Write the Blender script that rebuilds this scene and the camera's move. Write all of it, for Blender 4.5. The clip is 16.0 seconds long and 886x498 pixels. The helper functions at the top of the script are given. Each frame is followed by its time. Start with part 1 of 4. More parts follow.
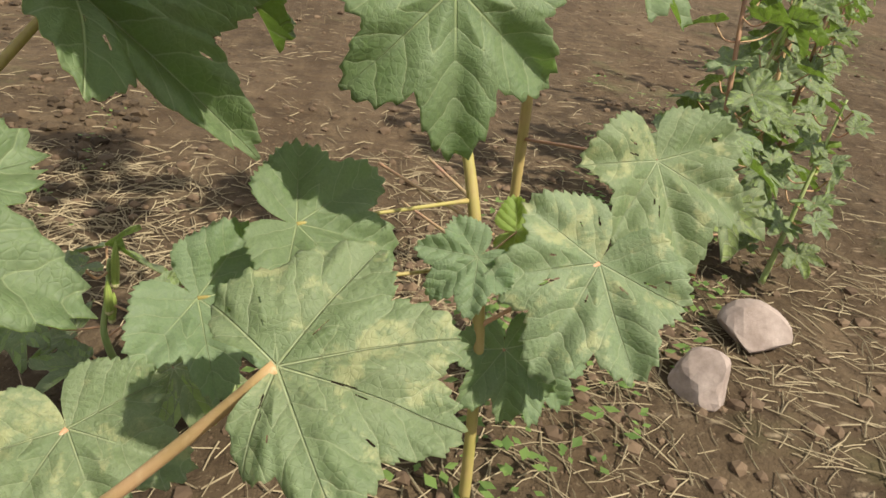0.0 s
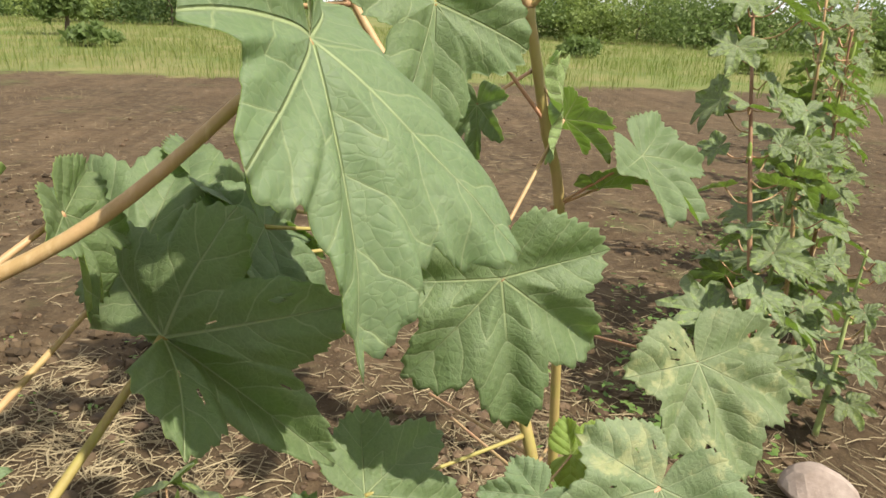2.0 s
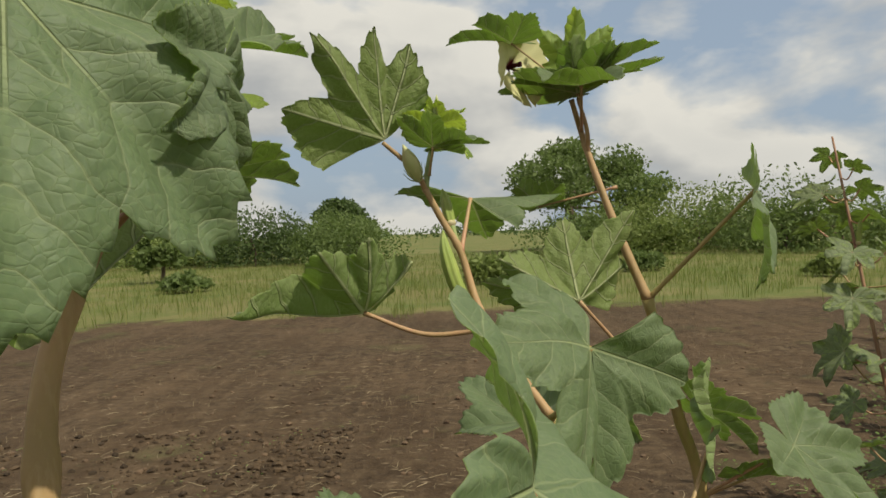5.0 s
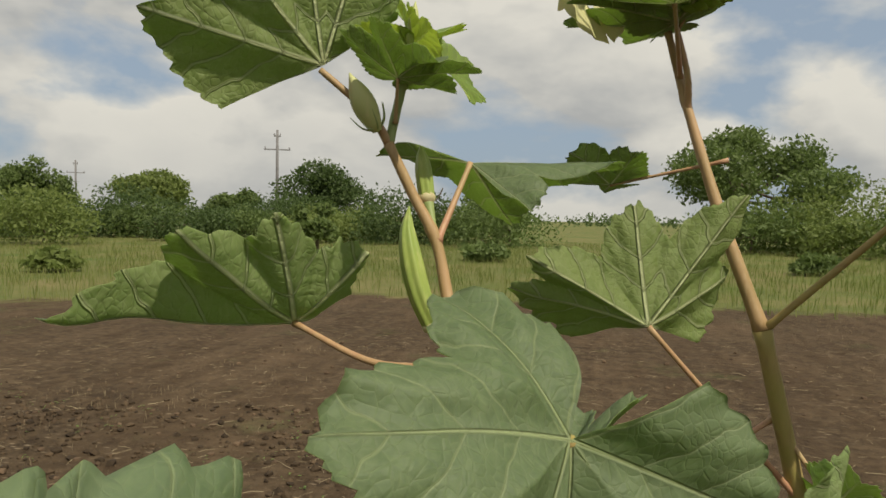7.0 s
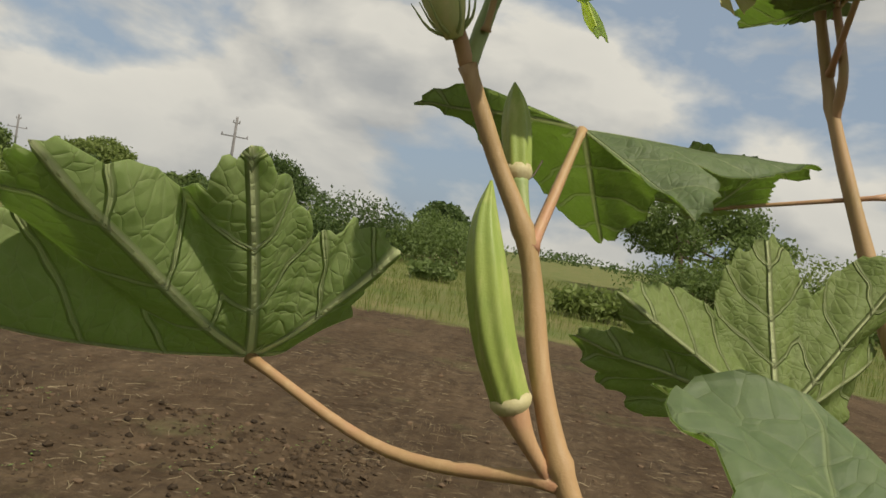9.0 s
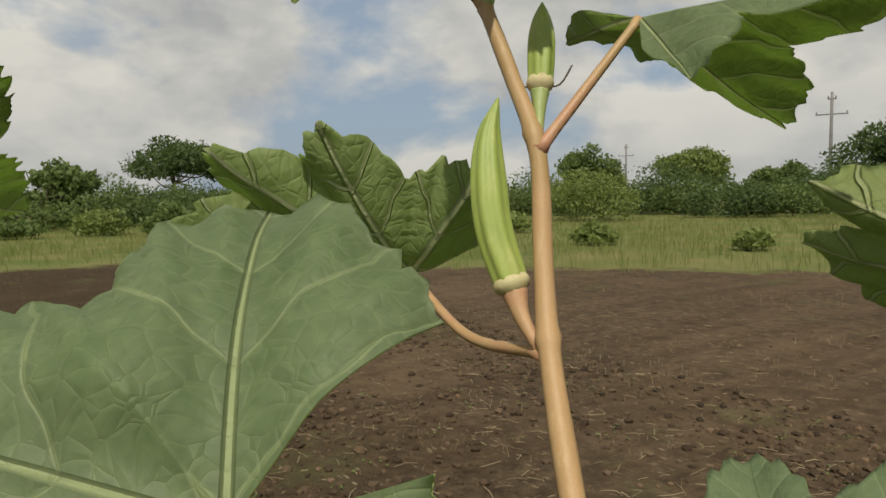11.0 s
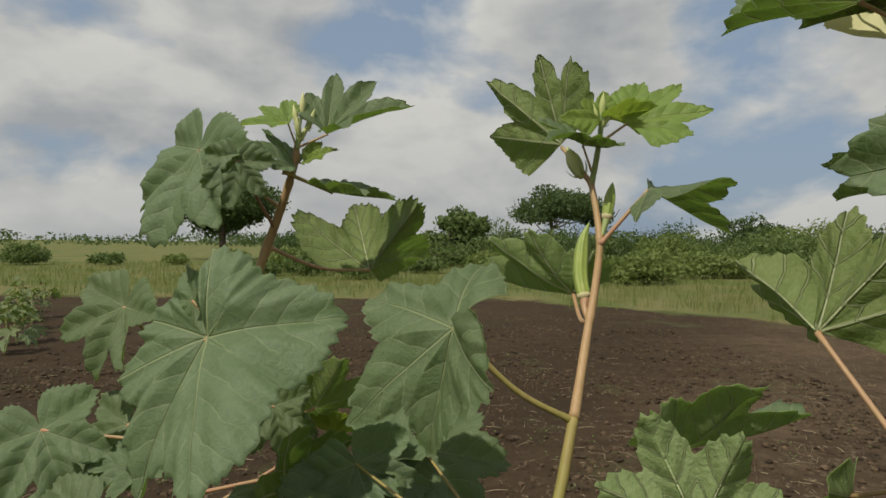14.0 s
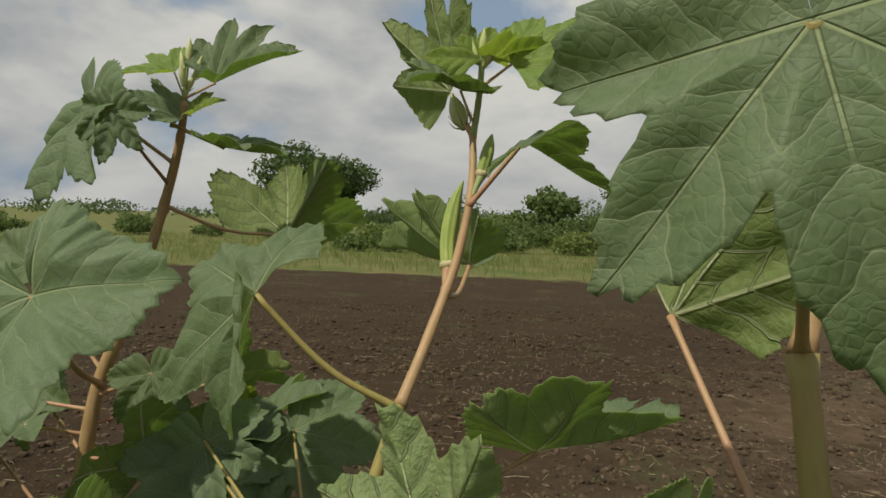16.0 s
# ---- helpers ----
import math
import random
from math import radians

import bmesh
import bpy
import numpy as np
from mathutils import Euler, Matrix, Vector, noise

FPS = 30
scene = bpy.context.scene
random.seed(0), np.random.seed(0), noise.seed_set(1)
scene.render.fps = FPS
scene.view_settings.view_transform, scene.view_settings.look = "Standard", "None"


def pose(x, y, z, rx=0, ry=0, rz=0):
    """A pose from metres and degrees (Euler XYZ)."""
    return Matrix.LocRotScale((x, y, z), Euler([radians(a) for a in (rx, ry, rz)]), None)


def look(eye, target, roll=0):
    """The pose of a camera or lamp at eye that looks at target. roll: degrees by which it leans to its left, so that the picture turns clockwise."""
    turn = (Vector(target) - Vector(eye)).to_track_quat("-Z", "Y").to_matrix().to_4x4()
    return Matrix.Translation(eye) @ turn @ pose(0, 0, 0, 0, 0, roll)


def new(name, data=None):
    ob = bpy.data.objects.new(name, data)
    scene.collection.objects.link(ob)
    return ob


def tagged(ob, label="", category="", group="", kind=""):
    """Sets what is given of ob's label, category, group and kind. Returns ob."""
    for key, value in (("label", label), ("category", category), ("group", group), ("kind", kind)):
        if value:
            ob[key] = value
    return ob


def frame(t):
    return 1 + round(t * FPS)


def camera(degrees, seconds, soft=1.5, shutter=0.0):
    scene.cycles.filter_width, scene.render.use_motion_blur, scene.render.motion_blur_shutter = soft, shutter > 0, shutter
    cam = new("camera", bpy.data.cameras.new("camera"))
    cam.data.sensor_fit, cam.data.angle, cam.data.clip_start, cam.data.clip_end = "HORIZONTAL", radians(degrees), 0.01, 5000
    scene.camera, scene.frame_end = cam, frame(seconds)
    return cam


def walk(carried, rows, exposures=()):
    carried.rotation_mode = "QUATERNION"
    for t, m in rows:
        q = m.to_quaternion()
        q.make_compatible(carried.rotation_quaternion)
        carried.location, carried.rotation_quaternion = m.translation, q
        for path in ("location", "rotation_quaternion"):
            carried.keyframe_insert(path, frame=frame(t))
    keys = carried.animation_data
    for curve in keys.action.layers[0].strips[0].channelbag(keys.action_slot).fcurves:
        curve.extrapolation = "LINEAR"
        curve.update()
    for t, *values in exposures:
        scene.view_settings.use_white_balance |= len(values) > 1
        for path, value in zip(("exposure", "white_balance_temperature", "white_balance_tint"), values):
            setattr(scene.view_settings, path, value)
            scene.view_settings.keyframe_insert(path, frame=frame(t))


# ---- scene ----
# The camera: a hand-held phone that rises, tilts up, closes in on the pods and backs away.
cam = camera(66.1, 16.0, soft=1.6)
PATH = [
    (0, look((0.178, -0.094, 1.055), (0.433, 1.627, 0.069), 8.8)),
    (0.5, look((0.185, -0.17, 1.065), (0.375, 1.578, 0.112), 6.8)),
    (1, look((0.161, -0.198, 1.116), (0.45, 1.615, 0.323), 5.8)),
    (1.5, look((-0.022, 0.028, 1.146), (0.433, 1.823, 0.39), 7.1)),
    (2, look((0.123, -0.056, 1.24), (0.296, 1.822, 0.575), 2.2)),
    (2.5, look((0.253, -0.101, 1.24), (0.285, 1.814, 0.665), -0.8)),
    (3, look((0.167, -0.077, 1.288), (0.207, 1.854, 0.771), -0.2)),
    (3.5, look((0.079, -0.098, 1.354), (0.082, 1.867, 0.98), -1.0)),
    (4, look((0.086, -0.105, 1.383), (0.023, 1.871, 1.078), -1.5)),
    (4.5, look((0.007, -0.032, 1.4), (-0.013, 1.961, 1.239), -1.3)),
    (5, look((0.01, 0.016, 1.404), (-0.008, 2.016, 1.356), -2.2)),
    (7.3, look((0.214, 0.519, 1.391), (-0.276, 2.455, 1.3), 1.5)),
    (7.5, look((0.153, 0.572, 1.385), (-0.293, 2.52, 1.318), 3.6)),
    (8, look((0.049, 0.623, 1.389), (-0.39, 2.572, 1.482), 6.3)),
    (8.5, look((0.037, 0.69, 1.376), (-0.229, 2.672, 1.369), 9.0)),
    (8.7, look((0.033, 0.706, 1.372), (-0.214, 2.691, 1.364), 9.4)),
    (10.8, look((0.335, 0.885, 1.352), (-1.268, 2.071, 1.192), 0.0)),
    (11, look((0.379, 0.845, 1.341), (-1.289, 1.937, 1.19), -0.9)),
    (11.5, look((0.484, 0.683, 1.339), (-1.147, 1.799, 1.028), -2.1)),
    (12, look((0.668, 0.697, 1.358), (-1.068, 1.636, 1.04), -2.6)),
    (12.2, look((0.702, 0.691, 1.347), (-1.084, 1.571, 1.158), 0.2)),
    (12.5, look((0.82, 0.749, 1.35), (-1.114, 1.233, 1.189), 1.3)),
    (13, look((0.851, 0.779, 1.35), (-1.131, 1.042, 1.298), 1.6)),
    (13.5, look((0.938, 0.768, 1.369), (-1.061, 0.822, 1.355), 1.2)),
    (14, look((1.167, 0.834, 1.37), (-0.831, 0.925, 1.354), 0.6)),
    (14.5, look((1.175, 1.006, 1.362), (-0.82, 0.941, 1.493), 0.5)),
    (15, look((1.19, 1.01, 1.385), (-0.798, 0.826, 1.504), 0.8)),
    (15.5, look((1.12, 1.17, 1.36), (-0.859, 0.885, 1.332), 1.8)),
    (16, look((1.013, 1.205, 1.348), (-0.977, 1.024, 1.266), 2.0)),
]
walk(cam, PATH, exposures=[(0, 0.98, 6800, 7), (0.6, 1.04, 6800, 7), (2.0, 1.16, 6800, 6), (2.6, 1.02, 6800, 6), (3.5, 0.66, 6800, 7), (4.6, 0.27, 7000, 6), (5.2, 0.16, 7050, 6), (8.5, 0.10, 7150, 6), (11.0, 0.04, 7000, 6), (12.5, 0.02, 6700, 6), (13.5, -0.06, 6700, 6), (14.5, -0.15, 6650, 6), (16, -0.10, 6750, 6)])

# ---- light: a sun through broken cloud, and a blue sky with white and grey clouds ----
SUN_FROM = Vector((0.48, -0.36, 0.80)).normalized()
sun = new("sun", bpy.data.lights.new("sun", "SUN"))
sun.data.energy, sun.data.angle, sun.data.color = 3.9, radians(0.9), (1.0, 0.95, 0.86)
sun.matrix_world = look(SUN_FROM * 40, (0, 0, 0))

world = bpy.data.worlds.new("sky")
scene.world = world
world.use_nodes = True


class Net:
    """A short hand for building node trees."""

    def __init__(self, tree):
        self.t = tree
        self.t.nodes.clear()

    def n(self, kind, links=(), **values):
        node = self.t.nodes.new(kind)
        for key, value in values.items():
            setattr(node, key, value)
        for socket, value in dict(links).items():
            slot = node.inputs[socket]
            if isinstance(value, bpy.types.NodeSocket):
                self.t.links.new(value, slot)
            elif isinstance(value, bpy.types.Node):
                self.t.links.new(value.outputs[0], slot)
            else:
                slot.default_value = value
        return node

    def math(self, op, a, b=0.0, c=0.0):
        return self.n("ShaderNodeMath", {0: a, 1: b, 2: c}, operation=op).outputs[0]

    def fit(self, v, a, b, c=0.0, d=1.0):
        return self.n("ShaderNodeMapRange", {"Value": v, "From Min": a, "From Max": b, "To Min": c, "To Max": d}).outputs[0]

    def mix(self, f, a, b):
        node = self.n("ShaderNodeMix", {0: f, 6: a, 7: b}, data_type="RGBA")
        return node.outputs[2]

    def noise(self, vec, scale, detail=4.0, rough=0.55):
        return self.n("ShaderNodeTexNoise", {"Vector": vec, "Scale": scale, "Detail": detail, "Roughness": rough}).outputs[0]


def build_sky():
    k = Net(world.node_tree)
    sky = k.n("ShaderNodeTexSky", sky_type="NISHITA", sun_disc=False)
    sky.sun_elevation = math.asin(SUN_FROM.z)
    sky.sun_rotation = math.atan2(SUN_FROM.x, SUN_FROM.y)
    sky.dust_density = 2.5
    way = k.n("ShaderNodeTexCoord").outputs["Generated"]
    sep = k.n("ShaderNodeSeparateXYZ", {0: way})
    squeeze = k.n("ShaderNodeCombineXYZ", {0: sep.outputs[0], 1: sep.outputs[1], 2: k.math("MULTIPLY", sep.outputs[2], 1.9)})
    swirl = k.n("ShaderNodeTexNoise", {"Vector": squeeze, "Scale": 2.2, "Detail": 2.0}).outputs["Color"]
    flow = k.n("ShaderNodeVectorMath", {0: squeeze, 1: k.n("ShaderNodeVectorMath", {0: swirl, 1: (0.16, 0.16, 0.12)}, operation="MULTIPLY").outputs[0]}, operation="ADD").outputs[0]
    big = k.noise(flow, 2.7, 6.0, 0.52)
    above = k.noise(k.n("ShaderNodeVectorMath", {0: flow, 1: (0.02, -0.02, 0.09)}, operation="ADD").outputs[0], 2.7, 5.0, 0.50)
    cover = k.fit(big, 0.40, 0.50)
    # clouds are bright on their upper edges and grey where they are thick
    lit = k.fit(k.math("SUBTRACT", big, above), -0.11, 0.09, 0.0, 1.0)
    thick = k.fit(big, 0.45, 0.72, 0.0, 0.35)
    body = k.mix(k.math("SUBTRACT", lit, thick), (3.5, 3.65, 3.95, 1), (6.4, 6.3, 6.15, 1))
    low = k.fit(sep.outputs[2], 0.0, 0.16, 1.0, 0.0)
    hazy = k.mix(k.math("MULTIPLY", low, 0.45), body, (4.3, 4.4, 4.6, 1))
    blue = k.mix(0.78, sky, (2.7, 3.45, 4.7, 1))
    both = k.mix(cover, blue, hazy)
    back = k.n("ShaderNodeBackground", {"Color": both, "Strength": 0.105})
    k.n("ShaderNodeOutputWorld", {"Surface": back})


build_sky()


# ---- materials ----
def material(name):
    m = bpy.data.materials.new(name)
    m.use_nodes = True
    return m, Net(m.node_tree)


def finish(k, bsdf):
    k.n("ShaderNodeOutputMaterial", {"Surface": bsdf})


def leaf_material(name, dark, light, vein, through_colour, rough=0.5, spots=0.0, relief=0.5, thru=0.45, rib=1.0):
    """A leaf blade; its map holds the way along the nearest rib and the way across it."""
    m, k = material(name)
    uv = k.n("ShaderNodeUVMap", uv_map="ribs").outputs[0]
    sep = k.n("ShaderNodeSeparateXYZ", {0: uv})
    s, d = sep.outputs[0], sep.outputs[1]
    wob = k.math("ADD", k.math("MULTIPLY", k.math("SUBTRACT", k.noise(uv, 3.2, 2.0), 0.5), 0.17), k.math("MULTIPLY", k.math("SUBTRACT", k.noise(uv, 11.0, 1.0), 0.5), 0.035))
    wide = 1.7 if rib > 1.2 else 1.0
    main = k.fit(k.math("ADD", d, k.math("MULTIPLY", s, 0.006)), 0.0045 * wide, 0.0105 * wide, 1.0, 0.0)
    phase = k.math("MULTIPLY", k.math("SUBTRACT", k.math("ADD", s, wob), k.math("MULTIPLY", d, 0.95)), 5.0)
    saw = k.math("PINGPONG", phase, 0.5)
    side = k.math("MULTIPLY", k.fit(saw, 0.015 * wide, 0.038 * wide, 1.0, 0.0), k.fit(d, 0.18, 0.34, 1.0, 0.3))
    patch = k.fit(k.noise(uv, 6.0, 3.0), 0.36, 0.56)
    rung = k.math("MULTIPLY", k.math("PINGPONG", k.math("MULTIPLY", k.math("ADD", k.math("ADD", s, k.math("MULTIPLY", wob, 0.8)), k.math("MULTIPLY", d, 0.9)), 15.0), 0.5), patch)
    cells = k.n("ShaderNodeTexVoronoi", {"Vector": k.n("ShaderNodeVectorMath", {0: uv, 1: k.n("ShaderNodeCombineXYZ", {0: wob, 1: wob, 2: 0.0})}, operation="ADD"), "Scale": 30.0}, feature="DISTANCE_TO_EDGE").outputs[0]
    net = k.fit(cells, 0.0, 0.10, 1.0, 0.0)
    info = k.n("ShaderNodeObjectInfo").outputs["Random"]
    place = k.n("ShaderNodeTexCoord").outputs["Object"]
    mott = k.noise(place, 14.0, 4.0, 0.6)
    fine = k.noise(place, 160.0, 3.0, 0.7)
    base = k.mix(k.fit(mott, 0.32, 0.68), dark, light)
    base = k.n("ShaderNodeHueSaturation", {"Hue": k.fit(info, 0, 1, 0.49, 0.512), "Saturation": k.fit(info, 0, 1, 1.05, 0.88), "Value": k.fit(info, 0, 1, 0.86, 1.14), "Color": base}).outputs[0]
    base = k.mix(k.math("MULTIPLY", k.fit(fine, 0.35, 0.7), 0.20), base, vein)
    if spots:
        scar = k.math("MULTIPLY", k.fit(k.noise(place, 22.0, 5.0, 0.7), 0.55, 0.64), spots)
        base = k.mix(scar, base, (0.40, 0.38, 0.20, 1))
    marks = k.math("MAXIMUM", k.math("MULTIPLY", main, 0.72 * rib), k.math("MULTIPLY", side, 0.42 * min(rib, 1.3)))
    marks = k.math("MAXIMUM", marks, k.math("MULTIPLY", net, 0.10))
    base = k.mix(marks, base, vein)
    high = k.math("ADD", k.math("ADD", k.math("MULTIPLY", k.math("SQRT", saw), 0.62), k.math("MULTIPLY", rung, 0.16)), k.math("MULTIPLY", k.math("SQRT", k.math("MINIMUM", cells, 0.2)), 0.16))
    high = k.math("SUBTRACT", high, k.math("MULTIPLY", main, 0.5 if rib < 1.2 else -0.9))
    if rib > 1.2:
        high = k.math("ADD", high, k.math("MULTIPLY", side, 0.7))
    bump = k.n("ShaderNodeBump", {"Strength": relief, "Distance": 0.0065, "Height": high})
    bump = k.n("ShaderNodeBump", {"Strength": 0.25, "Distance": 0.001, "Height": fine, "Normal": bump})
    face = k.n("ShaderNodeBsdfPrincipled", {"Base Color": base, "Roughness": rough, "Specular IOR Level": 0.30, "Normal": bump})
    glow = k.n("ShaderNodeBsdfTranslucent", {"Color": k.mix(k.math("MULTIPLY", marks, 0.8), k.mix(k.fit(mott, 0.3, 0.7, 0.0, 0.25), through_colour, light), (0.92, 0.93, 0.68, 1)), "Normal": bump})
    finish(k, k.n("ShaderNodeMixShader", {0: thru, 1: face, 2: glow}))
    return m


LEAF_TOP = leaf_material("leaf_upper_face", (0.090, 0.128, 0.064, 1), (0.130, 0.170, 0.092, 1), (0.33, 0.38, 0.20, 1), (0.60, 0.78, 0.32, 1), 0.56, 0.0, 0.75, 0.36)
LEAF_UNDER = leaf_material("leaf_under_face", (0.160, 0.215, 0.066, 1), (0.235, 0.290, 0.108, 1), (0.58, 0.62, 0.35, 1), (0.60, 0.80, 0.22, 1), 0.6, 0.0, 1.2, 0.46, 1.4)
LEAF_WORN = leaf_material("worn_leaf_face", (0.105, 0.143, 0.070, 1), (0.155, 0.187, 0.100, 1), (0.36, 0.40, 0.23, 1), (0.58, 0.72, 0.28, 1), 0.6, 0.6, 0.9, 0.34)
LEAF_YOUNG = leaf_material("young_leaf_face", (0.145, 0.225, 0.055, 1), (0.215, 0.300, 0.075, 1), (0.42, 0.48, 0.18, 1), (0.80, 0.92, 0.28, 1), 0.5, 0.0, 0.7, 0.52)


def skin_material(name, a, b, c, rough=0.55, along=9.0, spec=0.4, bumpy=0.25):
    """Stems, stalks and pods: three tones in streaks and patches, with fine hairs and pores."""
    m, k = material(name)
    place = k.n("ShaderNodeTexCoord").outputs["Object"]
    streak = k.n("ShaderNodeMapping", {"Vector": place, "Scale": (1.0, 1.0, 0.12)}).outputs[0]
    one = k.noise(streak, 90.0, 4.0, 0.65)
    two = k.noise(place, along, 4.0, 0.6)
    fine = k.noise(place, 420.0, 2.0, 0.7)
    base = k.mix(k.fit(two, 0.38, 0.62), a, b)
    base = k.mix(k.math("MULTIPLY", k.fit(one, 0.5, 0.75), 0.6), base, c)
    bump = k.n("ShaderNodeBump", {"Strength": bumpy, "Distance": 0.002, "Height": k.math("ADD", one, k.math("MULTIPLY", fine, 0.6))})
    finish(k, k.n("ShaderNodeBsdfPrincipled", {"Base Color": base, "Roughness": rough, "Specular IOR Level": spec, "Normal": bump}))
    return m


STEM_TAN = skin_material("tan_stem_bark", (0.40, 0.25, 0.125, 1), (0.30, 0.20, 0.085, 1), (0.50, 0.36, 0.20, 1))
STEM_GREEN = skin_material("olive_stem_bark", (0.27, 0.235, 0.065, 1), (0.34, 0.245, 0.095, 1), (0.22, 0.13, 0.06, 1))
STEM_RED = skin_material("reddish_stem_bark", (0.235, 0.115, 0.065, 1), (0.30, 0.17, 0.09, 1), (0.15, 0.085, 0.05, 1))
STALK_PINK = skin_material("pinkish_leaf_stalk", (0.42, 0.21, 0.13, 1), (0.36, 0.25, 0.115, 1), (0.48, 0.33, 0.18, 1), 0.5)
STALK_GREEN = skin_material("green_flower_stalk", (0.22, 0.29, 0.10, 1), (0.30, 0.34, 0.13, 1), (0.38, 0.40, 0.18, 1), 0.5)
POD_SKIN = skin_material("okra_pod_skin", (0.265, 0.325, 0.075, 1), (0.215, 0.285, 0.065, 1), (0.42, 0.42, 0.16, 1), 0.5, 22.0, 0.35, 0.2)
POD_CAP = skin_material("pale_pod_rim", (0.48, 0.42, 0.24, 1), (0.42, 0.38, 0.18, 1), (0.30, 0.22, 0.12, 1), 0.6)
BUD_SKIN = skin_material("bud_skin", (0.42, 0.46, 0.17, 1), (0.52, 0.52, 0.25, 1), (0.58, 0.50, 0.27, 1), 0.55)


def petal_material():
    m, k = material("pale_yellow_petal")
    uv = k.n("ShaderNodeUVMap", uv_map="ribs").outputs[0]
    s = k.n("ShaderNodeSeparateXYZ", {0: uv}).outputs[0]
    eye = k.fit(s, 0.14, 0.26, 1.0, 0.0)
    line = k.noise(k.n("ShaderNodeMapping", {"Vector": uv, "Scale": (2.0, 40.0, 1.0)}).outputs[0], 3.0)
    base = k.mix(k.fit(line, 0.4, 0.7), (0.80, 0.76, 0.42, 1), (0.74, 0.69, 0.32, 1))
    base = k.mix(eye, base, (0.12, 0.008, 0.02, 1))
    face = k.n("ShaderNodeBsdfPrincipled", {"Base Color": base, "Roughness": 0.6})
    glow = k.n("ShaderNodeBsdfTranslucent", {"Color": base})
    finish(k, k.n("ShaderNodeMixShader", {0: 0.4, 1: face, 2: glow}))
    return m


PETAL = petal_material()
DARK_HAIR = skin_material("dry_brown_bract", (0.07, 0.05, 0.03, 1), (0.12, 0.09, 0.05, 1), (0.05, 0.04, 0.03, 1))


def soil_material():
    """Dry tilled earth with straw litter; beyond the field's edge it turns to grass."""
    m, k = material("tilled_earth")
    place = k.n("ShaderNodeTexCoord").outputs["Object"]
    grass = k.n("ShaderNodeAttribute", attribute_name="grass").outputs["Fac"]
    clod = k.noise(place, 9.0, 8.0, 0.66)
    broad = k.noise(place, 0.55, 5.0, 0.6)
    grain = k.noise(place, 70.0, 4.0, 0.7)
    lanes = k.noise(k.n("ShaderNodeMapping", {"Vector": place, "Rotation": (0, 0, 0.62), "Scale": (2.2, 0.18, 1.0)}).outputs[0], 1.6, 5.0, 0.6)
    earth = k.mix(k.fit(clod, 0.33, 0.68), (0.036, 0.0242, 0.0150, 1), (0.114, 0.080, 0.048, 1))
    earth = k.mix(k.math("MULTIPLY", k.fit(broad, 0.42, 0.66), 0.5), earth, (0.142, 0.095, 0.056, 1))
    earth = k.mix(k.math("MULTIPLY", k.fit(lanes, 0.44, 0.60), 0.6), earth, (0.058, 0.037, 0.021, 1))
    earth = k.mix(k.math("MULTIPLY", k.fit(grain, 0.60, 0.72), 0.5), earth, (0.30, 0.235, 0.16, 1))
    # the earth on the near side of the row is a darker brown, ragged-edged
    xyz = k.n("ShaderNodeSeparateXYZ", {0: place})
    dark_edge = k.math("ADD", k.math("ADD", k.math("MULTIPLY", xyz.outputs[0], 0.55), xyz.outputs[1]), k.math("MULTIPLY", k.noise(place, 0.5, 5.0, 0.65), 4.0))
    dark_earth = k.math("MULTIPLY", k.fit(dark_edge, 3.6, 1.6), k.fit(xyz.outputs[0], 0.3, -0.8))
    earth = k.mix(k.math("MULTIPLY", dark_earth, 0.62), earth, (0.027, 0.0170, 0.0078, 1))
    weeds = k.fit(k.noise(place, 0.8, 6.0, 0.7), 0.57, 0.70)
    fleck = k.n("ShaderNodeTexVoronoi", {"Vector": k.n("ShaderNodeMapping", {"Vector": place, "Rotation": (0, 0, 0.9), "Scale": (1.0, 3.0, 1.0)}).outputs[0], "Scale": 7.0}).outputs["Distance"]
    flecks = k.math("MULTIPLY", k.fit(fleck, 0.10, 0.22, 1.0, 0.0), k.fit(k.noise(place, 1.7, 3.0), 0.42, 0.62))
    earth = k.mix(k.math("MULTIPLY", flecks, 0.70), earth, (0.33, 0.255, 0.17, 1))
    pits = k.fit(k.noise(place, 3.3, 6.0, 0.7), 0.52, 0.64)
    earth = k.mix(k.math("MULTIPLY", pits, 0.5), earth, (0.036, 0.023, 0.0125, 1))
    earth = k.mix(k.math("MULTIPLY", weeds, 0.35), earth, (0.10, 0.125, 0.045, 1))
    turf = k.mix(k.fit(k.noise(place, 0.35, 6.0, 0.65), 0.36, 0.62), (0.190, 0.165, 0.072, 1), (0.098, 0.130, 0.036, 1))
    turf = k.mix(k.math("MULTIPLY", k.fit(k.noise(place, 7.0, 5.0, 0.7), 0.45, 0.7), 0.4), turf, (0.075, 0.10, 0.03, 1))
    ragged = k.math("ADD", grass, k.math("MULTIPLY", k.math("SUBTRACT", k.noise(place, 1.1, 6.0, 0.7), 0.5), 1.2))
    base = k.mix(k.fit(ragged, 0.40, 0.62), earth, turf)
    bump = k.n("ShaderNodeBump", {"Strength": 0.9, "Distance": 0.05, "Height": clod})
    bump = k.n("ShaderNodeBump", {"Strength": 0.5, "Distance": 0.006, "Height": grain, "Normal": bump})
    finish(k, k.n("ShaderNodeBsdfPrincipled", {"Base Color": base, "Roughness": 0.95, "Specular IOR Level": 0.12, "Normal": bump}))
    return m


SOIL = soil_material()


